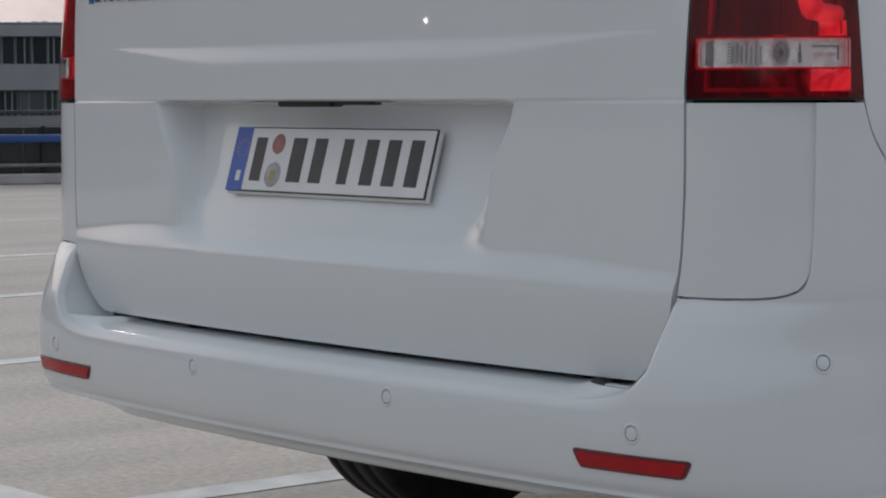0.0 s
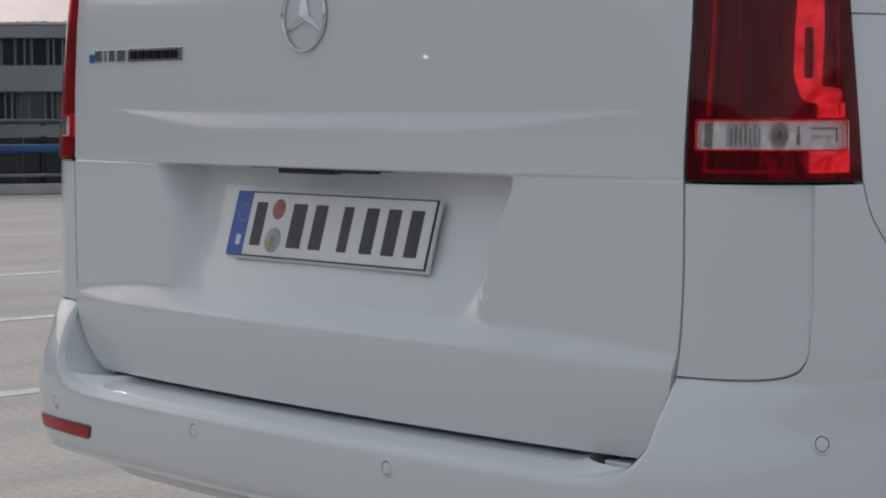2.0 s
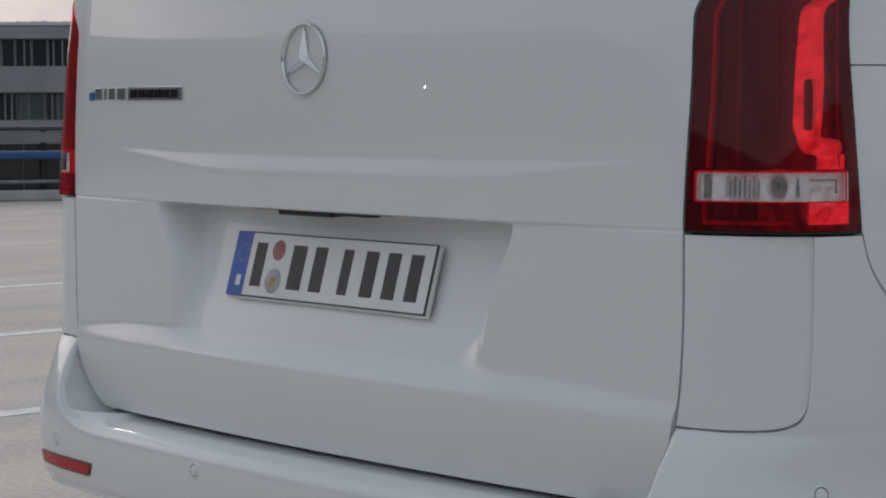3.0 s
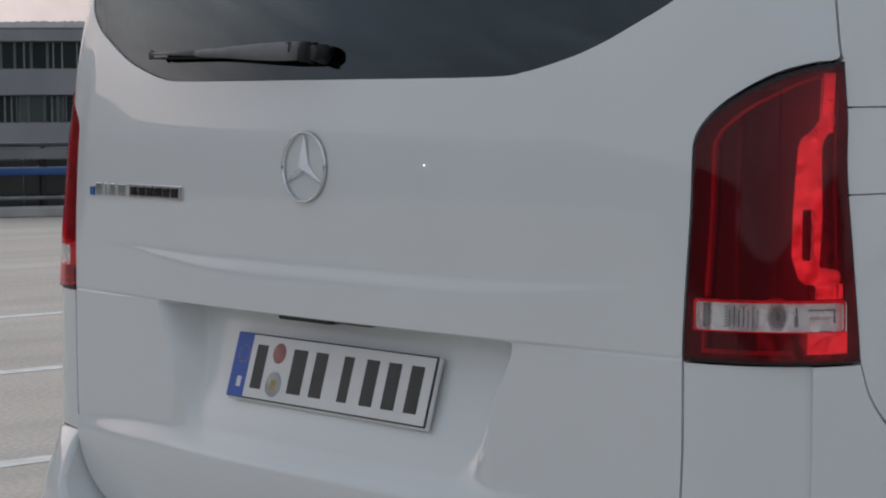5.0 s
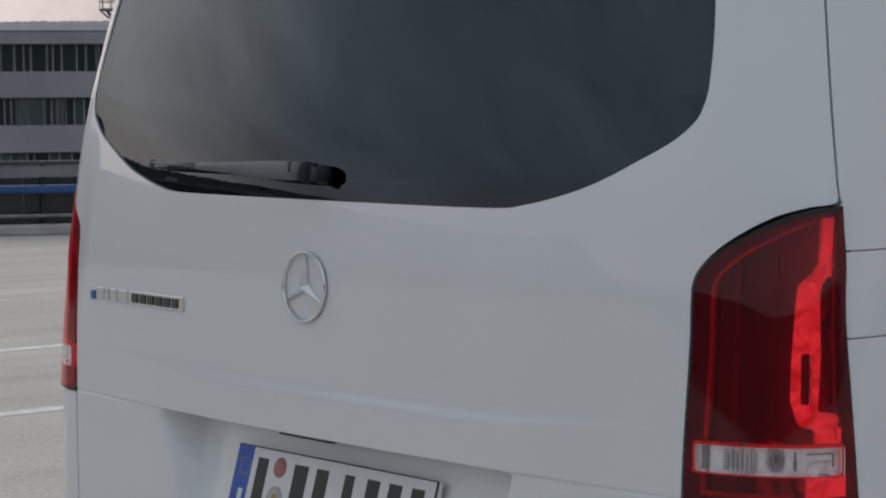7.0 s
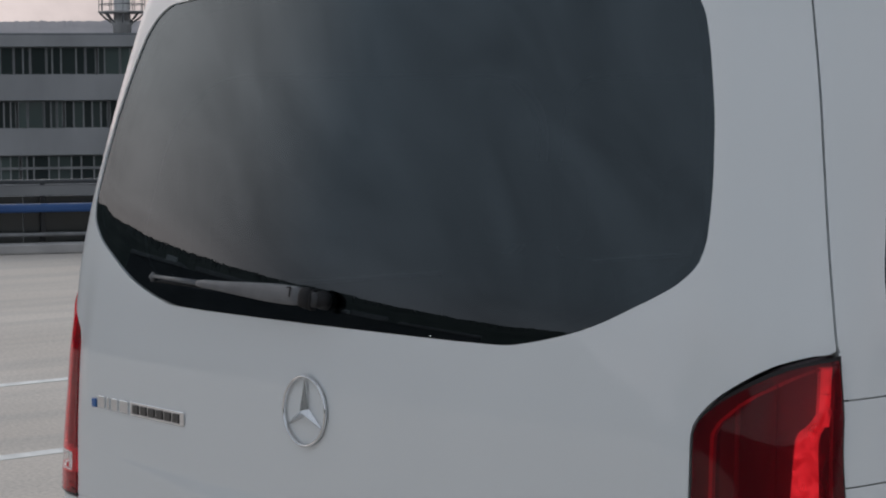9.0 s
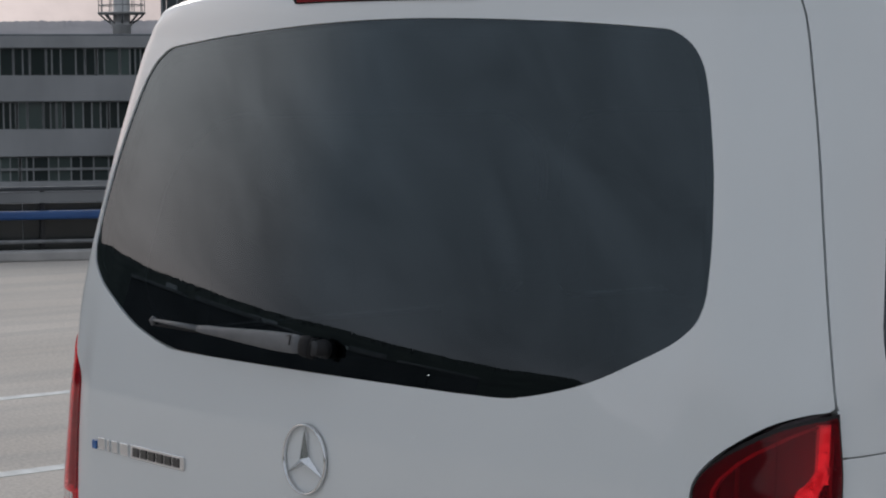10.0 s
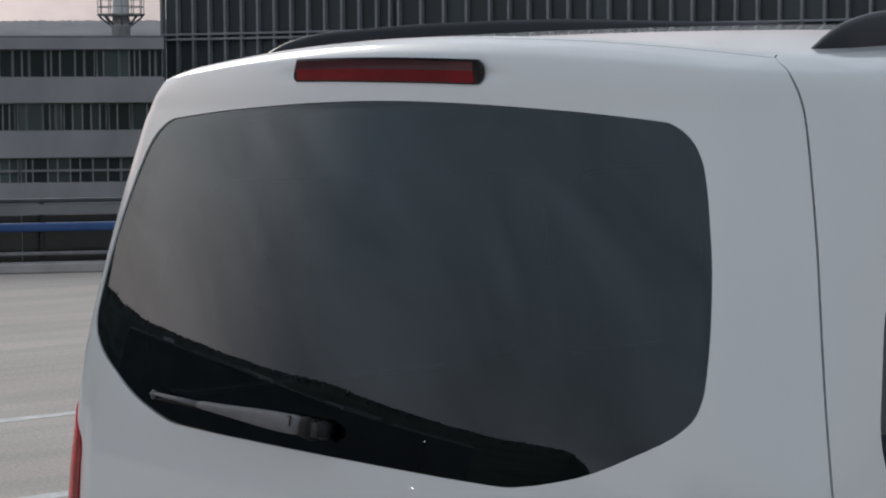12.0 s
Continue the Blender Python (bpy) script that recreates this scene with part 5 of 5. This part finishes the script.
# round badge: plain ring with three tapered arms
badge = part("badge", lathe([(0.0528, 0.003), (0.0536, 0.0070), (0.0549, 0.0080), (0.0562, 0.0070), (0.0570, 0.001), (0.0528, 0.001), (0.0528, 0.003)], 72, "Z"), CHROME, van, "round chrome badge ring with three arms")
badge.matrix_world = upright_on(body_at, -0.0125, 1.1440, 0.0) @ Matrix.Scale(1.02, 4)
for k in range(3):
    a = radians(90 + 120 * k)
    bm = bmesh.new()
    tip, hub_w = 0.0525, 0.0080
    base = [bm.verts.new((0, -hub_w, 0.001)), bm.verts.new((tip, 0, 0.001)), bm.verts.new((0, hub_w, 0.001)), bm.verts.new((-0.005, 0, 0.001))]
    top = bm.verts.new((0.0, 0, 0.0145)), bm.verts.new((tip * 0.97, 0, 0.0055))
    bm.faces.new((base[0], base[1], top[1], top[0]))
    bm.faces.new((base[1], base[2], top[0], top[1]))
    bm.faces.new((base[2], base[3], top[0]))
    bm.faces.new((base[3], base[0], top[0]))
    bmesh.ops.rotate(bm, cent=(0, 0, 0), matrix=Matrix.Rotation(a, 3, "Z"), verts=bm.verts)
    bmesh.ops.recalc_face_normals(bm, faces=bm.faces)
    part("badge_arm", bm, CHROME, badge)

# chrome name strip, its writing given as plain bars
strip_ = tagged(new("name_badge"), "")
strip_.parent = van
def bar_on_gate(s0, s1, v0, v1, h, m_, nm, slant=0.0):
    m = upright_on(gate_at, (s0 + s1) / 2, (v0 + v1) / 2, h / 2)
    o = part(nm, box(s1 - s0, v1 - v0, h, (0, 0, 0), min(0.001, h * 0.3), 1), m_, strip_)
    o.matrix_world = m
bar_on_gate(-0.716, -0.700, 1.0775, 1.0935, 0.004, LETTER_BLUE, "blue_bar")
x = -0.692
for w_ in (0.026, 0.008, 0.022, 0.030):
    bar_on_gate(x, x + w_, 1.0785, 1.1010, 0.004, CHROME, "chrome_bar")
    x += w_ + 0.010
for i in range(6):
    bar_on_gate(-0.556 + 0.0285 * i, -0.534 + 0.0285 * i, 1.0815, 1.0985, 0.0052, GLOSS_BLACK, "dark_bar")
bar_on_gate(-0.566, -0.377, 1.0775, 1.1025, 0.003, CHROME, "chrome_backing")

# number plate in its holder
plate = part("number_plate", box(0.5345, 0.1160, 0.007, (0, -0.0006, -0.0045), 0.003, 3), PLATE_WHITE, van, "white number plate in a grey holder in the recess")
up = Vector((0, 0.277, 0.961)).normalized()
nrm_ = Vector((1, 0, 0)).cross(up)
plate.matrix_world = Matrix.Translation((-0.009, 0.0405, 0.7995)) @ Matrix((Vector((1, 0, 0)), up, nrm_)).transposed().to_4x4()
part("plate_border", box(0.5285, 0.1120, 0.003, (-0.0015, 0.0012, 0.0006), 0.0012), PLATE_INK, plate, "black plate border")
part("plate_face", box(0.5235, 0.1075, 0.003, (-0.0015, 0.0012, 0.0013), 0.001), PLATE_WHITE, plate, "white plate face")
part("blue_band", box(0.046, 0.1110, 0.0024, (-0.2430, 0.0012, 0.0021), 0.0008), PLATE_BLUE, plate, "blue band")
part("country_bar", box(0.012, 0.018, 0.0008, (-0.2375, -0.028, 0.0034)), PLATE_WHITE, plate)
star = lathe([(0.0, 0.0006), (0.0016, 0.0006), (0.0018, 0.0)], 6, "Z")
st0 = part("band_dot", star, SEAL_GOLD, plate)
st0.location = (-0.2375 + 0.0145, 0.020, 0.0031)
for i in range(1, 12):
    o = new("band_dot", st0.data)
    o.parent, o.location = plate, (-0.2375 + 0.0145 * math.cos(i * math.pi / 6), 0.020 + 0.0145 * math.sin(i * math.pi / 6), 0.0031)
for x0, x1 in ((0.057, 0.100), (0.158, 0.212), (0.219, 0.266), (0.296, 0.332), (0.352, 0.398), (0.407, 0.453), (0.463, 0.508)):
    part("bar", box((x1 - x0) * 0.70, 0.075, 0.0012, ((x0 + x1) / 2 * 1.01 - 0.2685, 0.0012, 0.0030), 0.0005, 1), PLATE_INK, plate)
for y_, r_, m_ in ((0.028, 0.0175, SEAL_RED), (-0.025, 0.0215, SEAL_GREY)):
    o = part("seal", lathe([(0.0, 0.001), (r_ - 0.0006, 0.001), (r_, 0.0)], 36, "Z"), m_, plate)
    o.location = (-0.268 + 0.128, y_, 0.0027)
o = part("seal_mark", box(0.013, 0.018, 0.0006, (0, 0, 0), 0.0002, 1), SEAL_GOLD, plate)
o.location = (-0.268 + 0.128, -0.026, 0.0040)
# plate lamp strip under the upper edge of the recess
lamp_strip = part("plate_lamp", box(0.375, 0.035, 0.004, (-0.005, 0.034, 0.8990), 0.001), BLACK, van, "black plate lamp strip")
part("lamp_pod", box(0.143, 0.028, 0.012, (-0.052, 0.038, 0.8950), 0.003), BLACK, lamp_strip)
part("handle_pad", box(0.098, 0.024, 0.009, (0.069, 0.040, 0.8965), 0.003), BLACK, lamp_strip)

# wheels
def wheel(x, y, sg):
    w = tagged(new("wheel"), "")
    w.parent = van
    w.location = (x, y, 0.33)
    prof = [(0.205, -0.105), (0.24, -0.113), (0.285, -0.116), (0.318, -0.104), (0.3285, -0.085)]
    for g in (-0.055, 0.0, 0.055):
        prof += [(0.330, g - 0.006), (0.323, g - 0.005), (0.323, g + 0.005), (0.330, g + 0.006)]
    prof += [(0.3285, 0.085), (0.318, 0.104), (0.285, 0.116), (0.24, 0.113), (0.205, 0.105)]
    part("tyre", lathe(prof, 72, "X"), TYRE, w, "black rubber tyre")
    part("rim", lathe([(0.0, sg * 0.085), (0.05, sg * 0.088), (0.07, sg * 0.07), (0.175, sg * 0.078), (0.20, sg * 0.104), (0.208, sg * 0.104), (0.206, -sg * 0.10), (0.18, -sg * 0.06), (0.0, -sg * 0.05)], 60, "X"), ALLOY, w, "grey alloy rim")


for sg in (-1, 1):
    wheel(sg * 0.832, 0.99, sg)
    wheel(sg * 0.805, 4.19, sg)
part("rear_axle", tube([(-0.75, 0.99, 0.33), (0.75, 0.99, 0.33)], [0.04, 0.04], 12), BLACK, van)


# rear seats, dim behind the dark glass
def seat(x):
    st = tagged(new("rear_seat"), "")
    st.parent = van
    part("seat_back", box(0.44, 0.14, 0.60, (x, 0.95, 1.02), 0.05, 4), SEAT, st)
    part("seat_cushion", box(0.46, 0.48, 0.14, (x, 1.22, 0.74), 0.05, 4), SEAT, st)
    part("headrest", box(0.26, 0.10, 0.17, (x, 0.97, 1.43), 0.04, 4), SEAT, st)


for x in (-0.52, 0.0, 0.52):
    seat(x)


# light stand out on the deck, seen only mirrored in the van's rear
def light_stand(x, y):
    stand = tagged(new("light_stand"), "black tripod light stand with two small lit lamps", "light stand")
    stand.location = (x, y, 0)
    part("pole", tube([(0, 0, 0.45), (0, 0, 1.6), (0, 0, 2.66)], [0.022, 0.018, 0.014], 10), BLACK, stand)
    leg = part("leg", tube([(0, 0, 0.95), (0.28, 0, 0.45), (0.52, 0, 0.012)], [0.012, 0.012, 0.012], 8), BLACK, stand)
    for k in (1, 2):
        o = new("leg", leg.data)
        o.parent, o.rotation_euler = stand, (0, 0, k * 2 * math.pi / 3)
    for z, r, lit in ((1.53, 0.024, LAMP_LIT), (2.66, 0.020, LAMP_DIM)):
        head = part("lamp_head", lathe([(0.0, -0.08), (r * 1.2, -0.08), (r * 1.5, 0.02), (r * 1.5, 0.05), (r * 1.1, 0.05)], 20, "X"), BLACK, stand)
        head.matrix_local = Matrix.Translation((0.03, 0.03, z)) @ Matrix.Rotation(radians(45), 4, "Z")
        part("bulb", lathe([(0.0, 0.052), (r * 0.7, 0.048), (r, 0.03)], 20, "X"), lit, head, "lit lamp")


light_stand(-10.6, -10.4)
